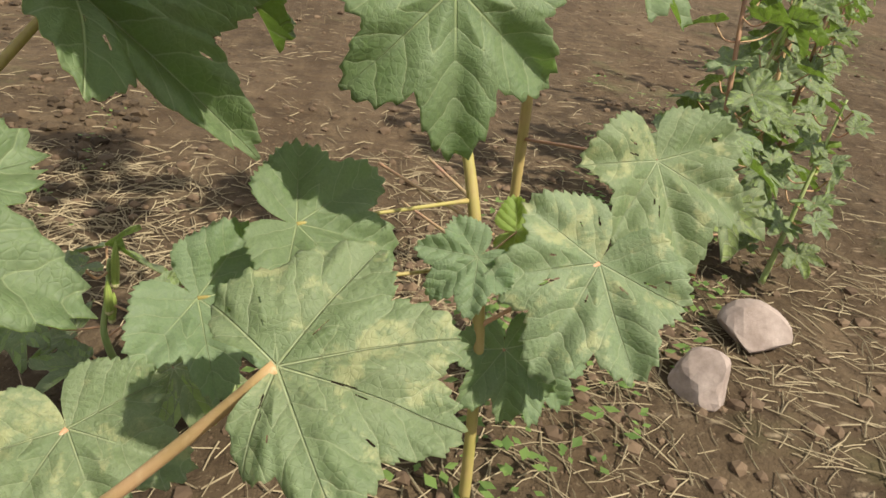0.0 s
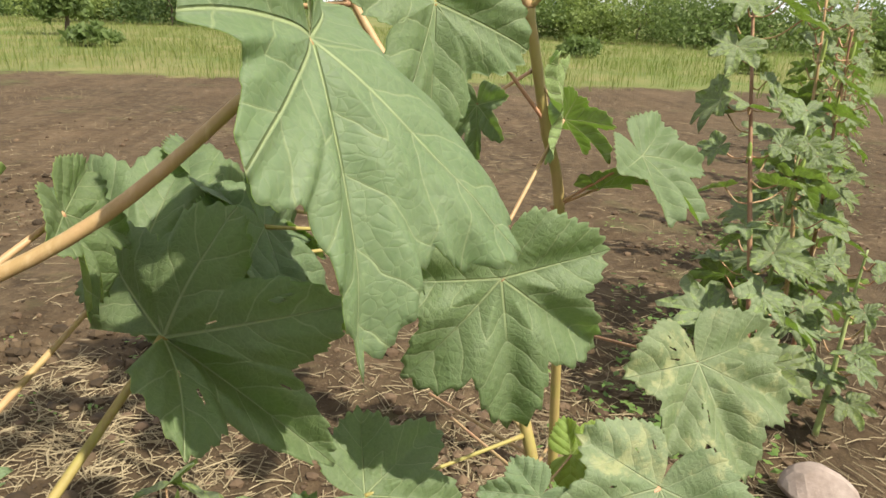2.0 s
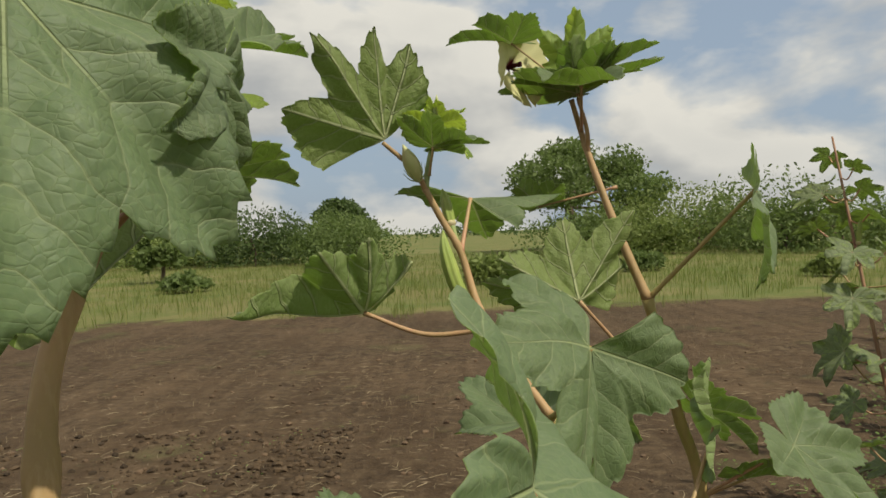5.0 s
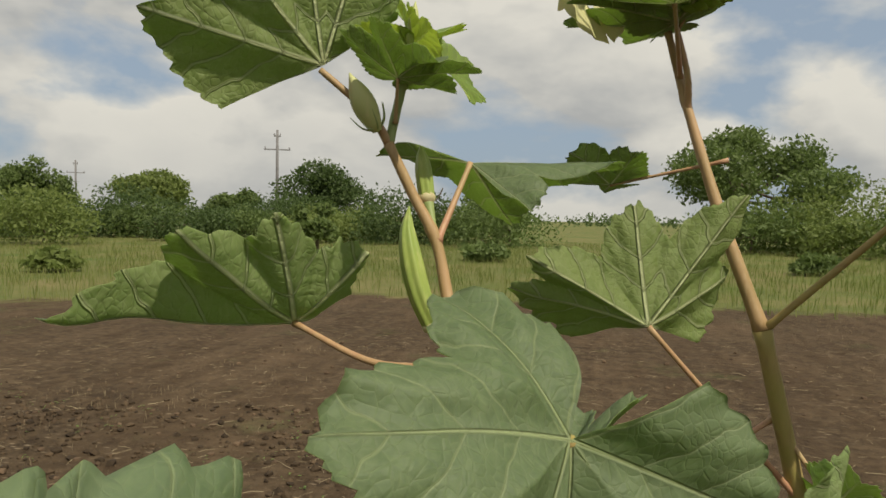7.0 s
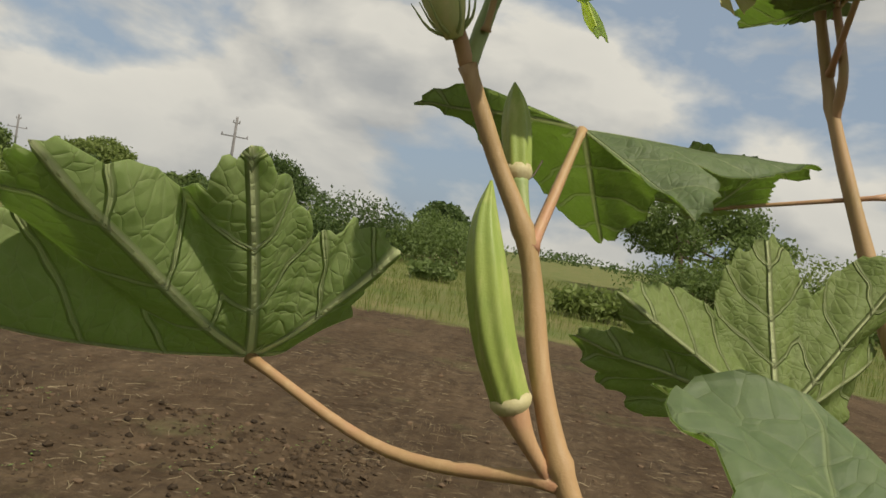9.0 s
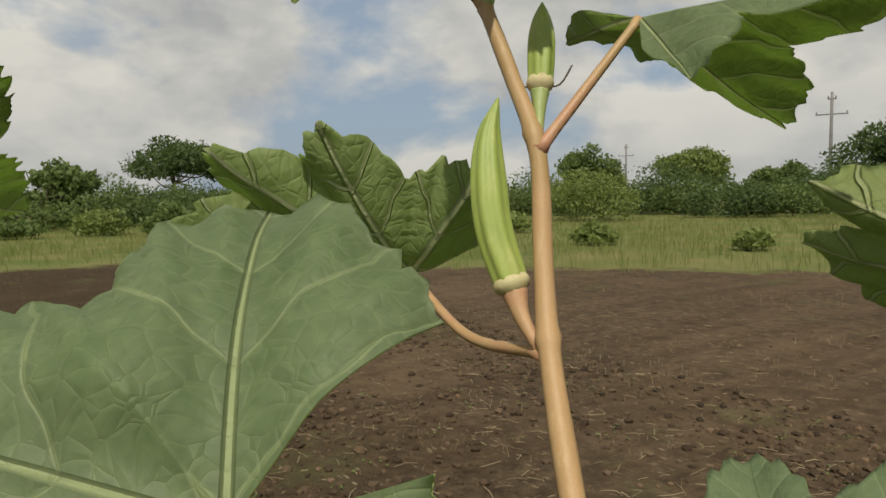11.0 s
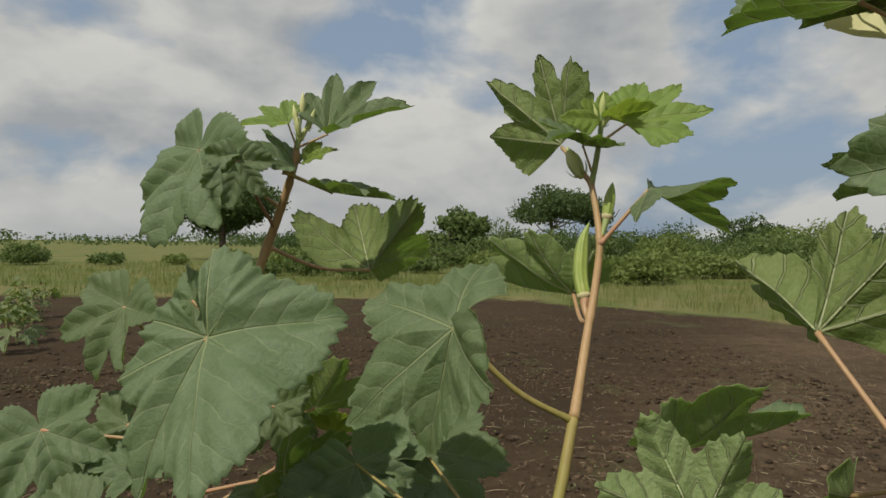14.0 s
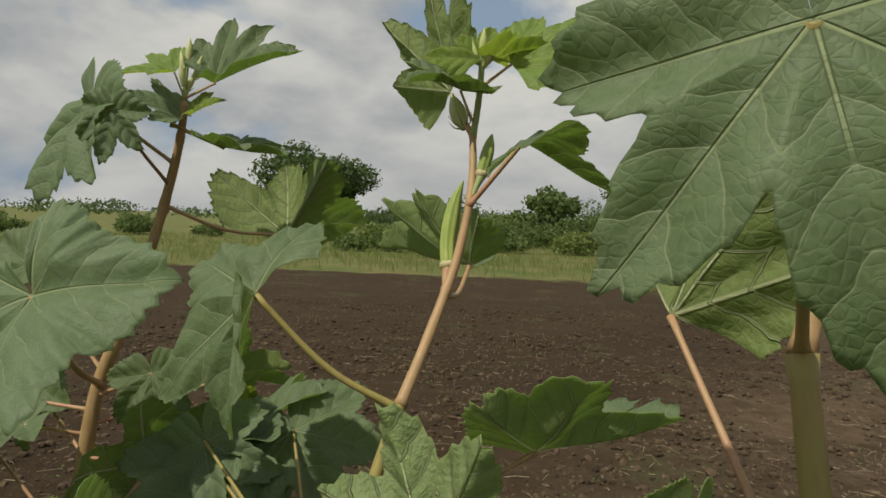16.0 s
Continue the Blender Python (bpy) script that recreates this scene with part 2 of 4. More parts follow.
def plain_material(name, a, b, scale=20.0, rough=0.85, bump=0.4, dist=0.005, island=False, thru=None):
    m, k = material(name)
    place = k.n("ShaderNodeTexCoord").outputs["Object"]
    tone = k.noise(place, scale, 5.0, 0.65)
    if island:
        tone = k.math("ADD", k.math("MULTIPLY", k.n("ShaderNodeNewGeometry").outputs["Random Per Island"], 0.75), k.math("MULTIPLY", tone, 0.35))
        base = k.mix(k.fit(tone, 0.1, 0.95), a, b)
    else:
        base = k.mix(k.fit(tone, 0.33, 0.67), a, b)
    nb = k.n("ShaderNodeBump", {"Strength": bump, "Distance": dist, "Height": k.noise(place, scale * 3, 6.0, 0.7)})
    face = k.n("ShaderNodeBsdfPrincipled", {"Base Color": base, "Roughness": rough, "Specular IOR Level": 0.25, "Normal": nb})
    if thru:
        face = k.n("ShaderNodeMixShader", {0: 0.35, 1: face, 2: k.n("ShaderNodeBsdfTranslucent", {"Color": thru})})
    finish(k, face)
    return m


DARK_CLOD = plain_material("dark_clod", (0.022, 0.0140, 0.0075, 1), (0.095, 0.063, 0.036, 1), 30.0, island=True)
CLOD = plain_material("earth_clod", (0.062, 0.039, 0.024, 1), (0.140, 0.092, 0.056, 1), 30.0, island=True)
STONE = plain_material("field_stone", (0.20, 0.15, 0.125, 1), (0.34, 0.27, 0.235, 1), 14.0, 0.85, 0.5, 0.006)
STRAW = plain_material("dry_straw", (0.15, 0.115, 0.070, 1), (0.33, 0.265, 0.165, 1), 30.0, island=True)
GRASS = plain_material("grass_blades", (0.085, 0.115, 0.030, 1), (0.22, 0.205, 0.075, 1), 1.0, 0.7, 0.0, island=True, thru=(0.25, 0.36, 0.07, 1))
WEED = plain_material("weed_leaves", (0.075, 0.13, 0.035, 1), (0.15, 0.22, 0.06, 1), 6.0, 0.6, 0.0, island=True, thru=(0.22, 0.40, 0.06, 1))
BARK = plain_material("tree_bark", (0.075, 0.055, 0.04, 1), (0.15, 0.115, 0.085, 1), 5.0, 0.95, 0.8, 0.03)
CROWN_DARK = plain_material("dark_tree_leaves", (0.05, 0.078, 0.026, 1), (0.088, 0.124, 0.044, 1), 0.7, 0.6, 0.0, island=True, thru=(0.12, 0.19, 0.05, 1))
CROWN_MID = plain_material("green_tree_leaves", (0.08, 0.116, 0.034, 1), (0.13, 0.172, 0.056, 1), 0.7, 0.6, 0.0, island=True, thru=(0.18, 0.26, 0.07, 1))
CROWN_LIGHT = plain_material("light_tree_leaves", (0.115, 0.15, 0.04, 1), (0.18, 0.218, 0.066, 1), 0.7, 0.6, 0.0, island=True, thru=(0.24, 0.32, 0.08, 1))
POLE = plain_material("weathered_concrete_pole", (0.13, 0.125, 0.125, 1), (0.21, 0.20, 0.20, 1), 3.0)


# ---- building helpers ----
def part(name, data, mats, parent, label="", smooth=True):
    """Links a bmesh or a mesh as one object under a thing or a part."""
    if isinstance(data, bmesh.types.BMesh):
        mesh = bpy.data.meshes.new(name)
        data.to_mesh(mesh)
        data.free()
    else:
        mesh = data
    if not mesh.materials:
        for m in mats if isinstance(mats, (list, tuple)) else [mats]:
            mesh.materials.append(m)
    if smooth:
        mesh.polygons.foreach_set("use_smooth", [True] * len(mesh.polygons))
    ob = new(name, mesh)
    ob.parent = parent
    if label:
        ob["label"] = label
    return ob


def thing(name, at, label, category, group=""):
    ob = new(name)
    ob.empty_display_size = 0.1
    ob.location = at
    return tagged(ob, label, category, group)


def spline(points, steps=8):
    """A smooth line through the points."""
    p = [Vector(q) for q in points]
    p = [p[0] * 2 - p[1]] + p + [p[-1] * 2 - p[-2]]
    out = []
    for i in range(1, len(p) - 2):
        for j in range(steps):
            t = j / steps
            a, b, c, d = p[i - 1], p[i], p[i + 1], p[i + 2]
            out.append(0.5 * ((2 * b) + (c - a) * t + (2 * a - 5 * b + 4 * c - d) * t * t + (3 * b - a - 3 * c + d) * t ** 3))
    out.append(p[-2])
    return out


def tube(bm, line, radius, sides=10, mat=0, ribs=0, rib=0.0, cap=True):
    """Sweeps a round (or ribbed) section along a line; radius is a function of the way along, 0 to 1."""
    n = len(line)
    side = None
    rings = []
    for i, p in enumerate(line):
        way = (line[min(i + 1, n - 1)] - line[max(i - 1, 0)]).normalized()
        if side is None:
            side = way.orthogonal().normalized()
        side = (side - way * side.dot(way)).normalized()
        up = way.cross(side)
        r = radius(i / (n - 1))
        ring = []
        for j in range(sides):
            a = math.tau * j / sides
            q = r * (1 + rib * math.cos(ribs * a)) if ribs else r
            ring.append(bm.verts.new(p + side * (math.cos(a) * q) + up * (math.sin(a) * q)))
        rings.append(ring)
    for u, v in zip(rings, rings[1:]):
        for j in range(sides):
            f = bm.faces.new((u[j], u[(j + 1) % sides], v[(j + 1) % sides], v[j]))
            f.material_index = mat
    if cap:
        bm.faces.new(rings[0][::-1]).material_index = mat
        bm.faces.new(rings[-1]).material_index = mat
    return bm




def leaf_mesh(seed, size, lobes=0.45, droop=0.25, fold=0.15, wave=0.05, fine=True, mats=None, teeth=0.045, holes=0, curl=0.0, base=0.70, skew=(1.0, 1.0), spread=(46, 94), sinus=0.40):
    """An okra blade in its own frame: the stalk meets it at the origin, y runs to the tip, z is the upper face."""
    rnd = random.Random(seed)
    nth = 172 if fine else 44
    rings = (0.04, 0.09, 0.15, 0.22, 0.29, 0.36, 0.43, 0.50, 0.57, 0.64, 0.71, 0.78, 0.84, 0.90, 0.95, 1.0) if fine else (0.15, 0.4, 0.7, 1.0)
    angles = [0, *spread]
    lens = [1.0, 0.90 + rnd.uniform(-0.05, 0.05), base + rnd.uniform(-0.05, 0.05)]
    ph = [rnd.uniform(0, 6.28) for _ in range(6)]
    jig = {s: [rnd.uniform(-4, 4) for _ in angles] for s in (-1, 1)}

    def ribs_of(side):
        return [math.radians(a + (jig[side][i] if i else 0)) for i, a in enumerate(angles)]

    def edge(th):
        side = 1 if th >= 0 else -1
        a = abs(th)
        v = ribs_of(side)
        if a <= v[-1]:
            i = 0 if a <= v[1] else 1
            u = (a - v[i]) / (v[i + 1] - v[i])
            dip = lobes * (1.0 if i == 0 else 0.85)
            return (lens[i] * (1 - u) + lens[i + 1] * u) * (1 - dip * (1 - abs(2 * u - 1)) ** 1.4)
        u = (a - v[-1]) / (math.pi - v[-1])
        return lens[-1] * ((1 - 0.45 * lobes * math.sin(min(1.0, u * 1.15) * math.pi) ** 2) * (1 - u ** 5) * (1 - sinus * u)) + 0.05

    verts, maps = [(0.0, 0.0, 0.0)], [(0.0, 0.0)]
    pts = []
    for rho in rings:
        for j in range(nth):
            th = -math.pi + math.tau * (j + 0.5) / nth
            side = 1 if th >= 0 else -1
            saw = abs(((j * (0.30 if fine else 0.5) + rnd.random() * 0.15) % 1.0) - 0.5) * 2 - 0.5
            r = edge(th) * (1 + (skew[0 if th > 0 else 1] - 1) * min(1, abs(th) / 0.8)) * rho * (1 + teeth * 2 * saw * rho ** 7)
            v = min(ribs_of(side), key=lambda q: abs(q - abs(th)))
            dl = abs(th) - v
            s, d = r * math.cos(dl), r * abs(math.sin(dl))
            x, y = r * math.sin(th), r * math.cos(th)
            z = fold * abs(x) ** 1.15 + 0.10 * (1 - math.exp(-(d / 0.10) ** 2)) * min(1, r * 2.5)
            z += wave * (math.sin(3 * th + ph[0]) * r * r + 0.6 * math.sin(7 * th + ph[1]) * r ** 3 + 0.35 * math.sin(13 * th + ph[2]) * r ** 4)
            z += 0.003 * math.sin((s - 0.95 * d) * 31.4 - 1.57) * min(1, 5 * d) * (1 - rho ** 6)
            z += wave * 0.8 * math.sin(5.5 * x + ph[3]) * math.sin(4.5 * y + ph[4]) * r
            pts.append((x, y, z, s, d))
    for x, y, z, s, d in pts:
        # the blade bends down along its length and at its sides
        k = 2.2 * droop
        bend = k * y if y > 0 else 0.25 * k * y
        if abs(k) > 1e-4 and y > 0:
            yy, zz = math.sin(bend) / k, (math.cos(bend) - 1) / k
        else:
            yy, zz = y, -0.25 * droop * y * y
        yy, zz = yy + math.sin(bend) * z, zz + math.cos(bend) * z
        zz -= curl * x * x
        verts.append((x * size, yy * size, zz * size))
        maps.append((s, d))
    n = len(verts)
    thick = 0.0007
    low = [(x, y, z - thick) for x, y, z in verts]
    faces, mat = [], []

    def cell(a, b, c, d=None):
        top = (a, b, c) if d is None else (a, b, c, d)
        faces.append(top)
        mat.append(0)
        faces.append(tuple(q + n for q in reversed(top)))
        mat.append(1)

    gone = set()
    if fine:
        for _ in range(holes):
            a, b = rnd.randrange(4, 11), rnd.randrange(nth)
            gone.update({(a, b), (a, b + 1), (a + 1, b)} if rnd.random() < 0.4 else {(a, b)})
    for j in range(nth - 1):
        cell(0, 1 + (j + 1), 1 + j)
    for i in range(len(rings) - 1):
        for j in range(nth - 1):
            if (i, j) in gone:
                continue
            a, b = 1 + i * nth + j, 1 + i * nth + j + 1
            cell(a, b, b + nth, a + nth)
    last = 1 + (len(rings) - 1) * nth
    for j in range(nth - 1):
        faces.append((last + j, last + j + 1, last + j + 1 + n, last + j + n))
        mat.append(1)
    mesh = bpy.data.meshes.new("leaf")
    mesh.from_pydata(verts + low, [], faces)
    mesh.polygons.foreach_set("material_index", mat)
    mesh.polygons.foreach_set("use_smooth", [True] * len(faces))
    layer = mesh.uv_layers.new(name="ribs")
    both = maps + maps
    flat = np.array(both, dtype=np.float32)[[l.vertex_index for l in mesh.loops]]
    layer.data.foreach_set("uv", flat.ravel())
    for m in mats or (LEAF_TOP, LEAF_UNDER):
        mesh.materials.append(m)
    return mesh


def frame_of(center, tip, normal):
    y = (Vector(tip) - Vector(center)).normalized()
    n = Vector(normal)
    n = (n - y * n.dot(y)).normalized()
    x = y.cross(n)
    m = Matrix((x, y, n)).transposed().to_4x4()
    m.translation = Vector(center)
    return m


def stalk(parent, a, b, r0=0.0042, r1=0.0030, sag=0.0, mat=None, end=None, name="leaf_stalk"):
    """A leaf stalk from its node to the blade, swollen at both ends."""
    a, b = Vector(a), Vector(b)
    mid = (a + b) / 2 + Vector((0, 0, -sag))
    line = spline([a, mid, b] if end is None else [a, mid, b, end], 7)
    bm = bmesh.new()
    tube(bm, line, lambda t: (r0 + (r1 - r0) * t) * (1 + 0.55 * math.exp(-(t / 0.05) ** 2) + 0.35 * math.exp(-((1 - t) / 0.05) ** 2)), 8)
    return part(name, bm, mat or STALK_PINK, parent)


def on_line(points, z):
    """The place at height z on a stem that runs through the points."""
    for a, b in zip(points, points[1:]):
        if a[2] <= z <= b[2]:
            return Vector(a).lerp(Vector(b), (z - a[2]) / (b[2] - a[2]))
    return Vector(points[-1])


def leaf(plant, node, center, tip, normal, seed=0, size=None, label="", sag=0.0, r=0.0042, mat=None, stalk_mat=None, **shape):
    """A leaf of a plant, with its stalk, placed in the plant's own frame."""
    o = plant.location
    size = size or (Vector(tip) - Vector(center)).length
    blade = part("leaf", leaf_mesh(seed, size, mats=mat, **shape), LEAF_TOP, plant, label)
    blade.matrix_local = Matrix.Translation(-o) @ frame_of(center, tip, normal)
    if node is not None:
        inv = frame_of(center, tip, normal).inverted()
        st = stalk(blade, inv @ Vector(node), Vector((0, 0, -0.001)), r, r * 0.72, sag, stalk_mat)
    return blade


def rib_mesh(seed, tips, up, lobes=0.38, teeth=0.05, wave=0.05, arch=0.10, holes=0, mats=None, wedge=(40, 40)):
    """A palmate blade hung on its ribs: tips are the ends of the ribs, seen from where the stalk meets the blade; up is its upper side."""
    rnd = random.Random(seed)
    tips, up = [Vector(t) for t in tips], Vector(up)
    size = max(t.length for t in tips)
    first = Matrix.Rotation(radians(wedge[0]), 3, tips[1].cross(tips[0]).normalized()) @ tips[0] * 0.62
    last = Matrix.Rotation(radians(wedge[1]), 3, tips[-2].cross(tips[-1]).normalized()) @ tips[-1] * 0.62
    ribs = [first, *tips, last]
    between = []
    for a, b in zip(ribs, ribs[1:]):
        n = a.cross(b)
        between.append(n.normalized() if n.dot(up) >= 0 else -n.normalized())
    norms = [between[0]] + [(a + b + up.normalized() * 0.4).normalized() for a, b in zip(between, between[1:])] + [between[-1]]
    rings = [0.05, 0.10, 0.16, 0.22, 0.29, 0.36, 0.43, 0.50, 0.57, 0.64, 0.71, 0.78, 0.85, 0.91, 0.96, 1.0]
    shift = Vector((rnd.uniform(0, 50), rnd.uniform(0, 50), rnd.uniform(0, 50)))
    columns = []
    bite = 0.0
    for k in range(len(ribs) - 1):
        a, b = ribs[k], ribs[k + 1]
        angle = a.angle(b)
        steps = max(10, int(angle * a.lerp(b, 0.5).length / size * 62))
        dip = lobes * min(1.0, angle / 0.75) if 0 < k < len(ribs) - 2 else 0.0
        for j in range(steps + (1 if k == len(ribs) - 2 else 0)):
            u = j / steps
            way = (a.normalized() * math.sin((1 - u) * angle) + b.normalized() * math.sin(u * angle)).normalized()
            reach = (a.length * (1 - u) + b.length * u) * (1 - dip * (1 - abs(2 * u - 1)) ** 1.25)
            reach *= 1 + 0.05 * noise.noise(way * 5 + shift)
            near = min(u, 1 - u) * angle if dip else (u if k else 1 - u) * angle
            if len(columns) % 5 == 0:
                bite = rnd.uniform(0.6, 1.4)
            tooth = (abs((len(columns) % 5) / 5 * 2 - 0.8) - 0.5) * teeth * bite + teeth * 0.35 * rnd.uniform(-1, 1)
            columns.append((way, norms[k].lerp(norms[k + 1], u).normalized(), reach, near, tooth, math.sin(math.pi * u) if dip else 0.0))
    n = len(columns)
    verts, maps = [(0.0, 0.0, 0.0)], [(0.0, 0.0)]
    for rho in rings:
        for way, out, reach, near, tooth, mid in columns:
            r = reach * rho * (1 + tooth * rho ** 8)
            s, d = r * math.cos(near) / size, r * math.sin(near) / size
            p = way * r
            lift = arch * size * 4 * rho * (1 - rho) * 0.5 + 0.055 * size * (1 - math.exp(-(d / 0.09) ** 2)) * min(1, 2.5 * rho)
            lift += wave * size * (noise.noise(p * (4.5 / size) * 0.5 + shift) * rho + 0.55 * noise.noise(p * (9.0 / size) * 0.5 + shift) * rho ** 2)
            lift += wave * size * 0.9 * rho ** 3 * noise.noise(way * 7 + shift)
            lift += 0.0032 * size * math.sin((s - 0.95 * d) * 31.4 - 1.57) * min(1, 5 * d) * (1 - rho ** 6)
            q = p + out * lift
            verts.append(tuple(q))
            maps.append((s, d))
    total = len(verts)
    under = []
    for i, v in enumerate(verts):
        out = columns[(i - 1) % n][1] if i else up.normalized()
        under.append(tuple(Vector(v) - out * 0.0007))
    faces, mat = [], []
    flip = columns[0][0].cross(columns[3][0]).dot(columns[1][1]) < 0

    def cell(*top):
        top = tuple(reversed(top)) if flip else top
        faces.append(top)
        mat.append(0)
        faces.append(tuple(q + total for q in reversed(top)))
        mat.append(1)

    gone = set()
    for _ in range(holes):
        a, b = rnd.randrange(4, 12), rnd.randrange(n)
        gone.update({(a, b), (a, b + 1), (a + 1, b)} if rnd.random() < 0.4 else {(a, b)})
    for j in range(n - 1):
        cell(0, 1 + j, 2 + j)
        for i in range(len(rings) - 1):
            if (i, j) not in gone:
                a = 1 + i * n + j
                cell(a, a + n, a + n + 1, a + 1)
    edge = 1 + (len(rings) - 1) * n
    for j in range(n - 1):
        faces.append((edge + j, edge + j + 1, edge + j + 1 + total, edge + j + total))
        mat.append(1)
    mesh = bpy.data.meshes.new("leaf")
    mesh.from_pydata(verts + under, [], faces)
    mesh.polygons.foreach_set("material_index", mat)
    mesh.polygons.foreach_set("use_smooth", [True] * len(faces))
    layer = mesh.uv_layers.new(name="ribs")
    layer.data.foreach_set("uv", np.array(maps + maps, dtype=np.float32)[[l.vertex_index for l in mesh.loops]].ravel())
    for m in mats or (LEAF_TOP, LEAF_UNDER):
        mesh.materials.append(m)
    return mesh


def rib_leaf(plant, node, center, tips, up, seed, label="", sag=0.0, r=0.0042, stalk_mat=None, **shape):
    """A leaf of a plant whose ribs end at the given places, with its stalk."""
    c = Vector(center)
    blade = part("leaf", rib_mesh(seed, [Vector(t) - c for t in tips], up, **shape), LEAF_TOP, plant, label)
    blade.matrix_local = Matrix.Translation(c - plant.location)
    if node is not None:
        stalk(blade, Vector(node) - c, Vector(up).normalized() * -0.001, r, r * 0.72, sag, stalk_mat)
    return blade


def stem(plant, points, r0, r1, mat, nodes=(), name="stem", sides=12):
    """A woody stem through the points, thicker at its nodes."""
    o = plant.location
    line = [p - o for p in spline(points, 9)]
    total = len(line) - 1

    def radius(t):
        r = r0 + (r1 - r0) * t
        for q in nodes:
            r *= 1 + 0.22 * math.exp(-((t - q) / 0.012) ** 2)
        return r * (1 + 0.03 * math.sin(37 * t))

    bm = bmesh.new()
    tube(bm, line, radius, sides)
    return part(name, bm, mat, plant)


def pod(plant, base, tip, radius, side=(0, 0, 0), stalk_from=None, label="", ribs=5):
    """A ribbed pod that tapers to a beak, on a rim and a stalk."""
    o = plant.location
    base, tip = Vector(base) - o, Vector(tip) - o
    mid = (base + tip) / 2 + Vector(side)
    line = spline([base, base.lerp(mid, 0.5) + Vector(side) * 0.3, mid, mid.lerp(tip, 0.55) + Vector(side) * 0.35, tip], 7)

    def body(t):
        return radius * (0.86 + 0.5 * t * (1 - t) - 0.06 * t) * (1 - max(0, (t - 0.45) / 0.55) ** 2.0 * 0.93)

    bm = bmesh.new()
    tube(bm, line, body, 56, ribs=ribs + 2, rib=0.062)
    ob = part("pod", bm, POD_SKIN, plant, label)
    way = (line[0] - line[2]).normalized()
    bm = bmesh.new()
    tube(bm, [line[0] - way * 0.004, line[0], line[0] + way * 0.003, line[0] + way * 0.009], lambda t: radius * (0.90 + 0.10 * math.sin(t * 3.1)) * (1 - 0.55 * max(0, t - 0.6) / 0.4), 20)
    part("pod_rim", bm, POD_CAP, ob)
    if stalk_from is not None:
        a = Vector(stalk_from) - o
        bm = bmesh.new()
        tube(bm, spline([a, a.lerp(line[0], 0.5) + Vector(side) * 0.3, line[0] + way * 0.005], 6), lambda t: radius * (0.30 + 0.42 * t ** 2), 10)
        part("pod_stalk", bm, STALK_PINK if radius > 0.011 else STALK_GREEN, ob)
    return ob


def bud(plant, base, tip, radius, label=""):
    """A closed flower bud with narrow bracts round its foot."""
    o = plant.location
    a, b = Vector(base) - o, Vector(tip) - o
    line = [a.lerp(b, i / 9) for i in range(10)]
    bm = bmesh.new()
    tube(bm, line, lambda t: radius * (0.35 + 1.9 * t * (1 - t) ** 0.7 * 1.1) * (1 - t ** 3 * 0.9), 12, ribs=5, rib=0.07)
    ob = part("flower_bud", bm, BUD_SKIN, plant, label)
    way = (b - a).normalized()
    side = way.orthogonal().normalized()
    for i in range(7):
        q = Matrix.Rotation(math.tau * i / 7, 3, way) @ side
        bm = bmesh.new()
        tube(bm, spline([a, a + q * radius * 0.9 + way * radius * 0.6, a + q * radius * 1.35 + way * radius * 1.7], 3), lambda t: radius * 0.11 * (1 - 0.8 * t), 5)
        part("bract", bm, STALK_GREEN, ob)
    return ob


# ---- ground ----
def outside_field(x, y):
    """How far a place lies outside the tilled field, in metres."""
    return max(y - 12.0, -x - 15.5, -0.66 * x + 0.75 * y - 12.7)


def ground_height(x, y):
    r = math.hypot(x - 0.3, y - 1.0)
    near = max(0.0, 1 - r / 45)
    h = 0.035 * noise.noise(Vector((x * 0.9, y * 0.9, 3.1))) + 0.02 * noise.noise(Vector((x * 3.1, y * 3.1, 8.2)))
    return near * h


def build_ground():
    rings = [0.0] + [0.16 * 1.075 ** i for i in range(136)]
    n = 150
    verts, grass, faces = [(0.3, 1.0, ground_height(0.3, 1.0))], [0.0], []
    for r in rings[1:]:
        for j in range(n):
            a = math.tau * j / n
            x, y = 0.3 + r * math.cos(a), 1.0 + r * math.sin(a)
            verts.append((x, y, ground_height(x, y)))
            grass.append(min(1.0, max(0.0, outside_field(x, y) / 2.4 + 0.42)))
    for j in range(n):
        faces.append((0, 1 + j, 1 + (j + 1) % n))
    for i in range(len(rings) - 2):
        for j in range(n):
            a, b = 1 + i * n + j, 1 + i * n + (j + 1) % n
            faces.append((a, a + n, b + n, b))
    mesh = bpy.data.meshes.new("ground")
    mesh.from_pydata(verts, [], faces)
    mesh.attributes.new("grass", "FLOAT", "POINT").data.foreach_set("value", grass)
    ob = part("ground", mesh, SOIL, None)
    tagged(ob, "dry brown tilled field running into pale green grassland", "ground", kind="structure")


build_ground()


def scatter(name, count, place, shape, mat, label, category):
    """Many small pieces joined into one mesh: place gives a spot, shape the corners and faces of a piece."""
    verts, faces = [], []
    for i in range(count):
        p, v, f = place(), *shape()
        o = len(verts)
        verts.extend((p[0] + a, p[1] + b, p[2] + c) for a, b, c in v)
        faces.extend(tuple(o + q for q in g) for g in f)
    mesh = bpy.data.meshes.new(name)
    mesh.from_pydata(verts, [], faces)
    ob = part(name, mesh, mat, None, smooth=False)
    return tagged(ob, label, category, kind="stuff")


RND = random.Random(11)


def around_row(reach, inner=0.0):
    def place():
        while True:
            r = inner + reach * RND.random() ** 1.7
            a = RND.uniform(0, math.tau)
            x, y = 0.5 + r * math.cos(a), 1.4 + r * math.sin(a)
            if outside_field(x, y) < 0:
                return x, y, ground_height(x, y)
    return place


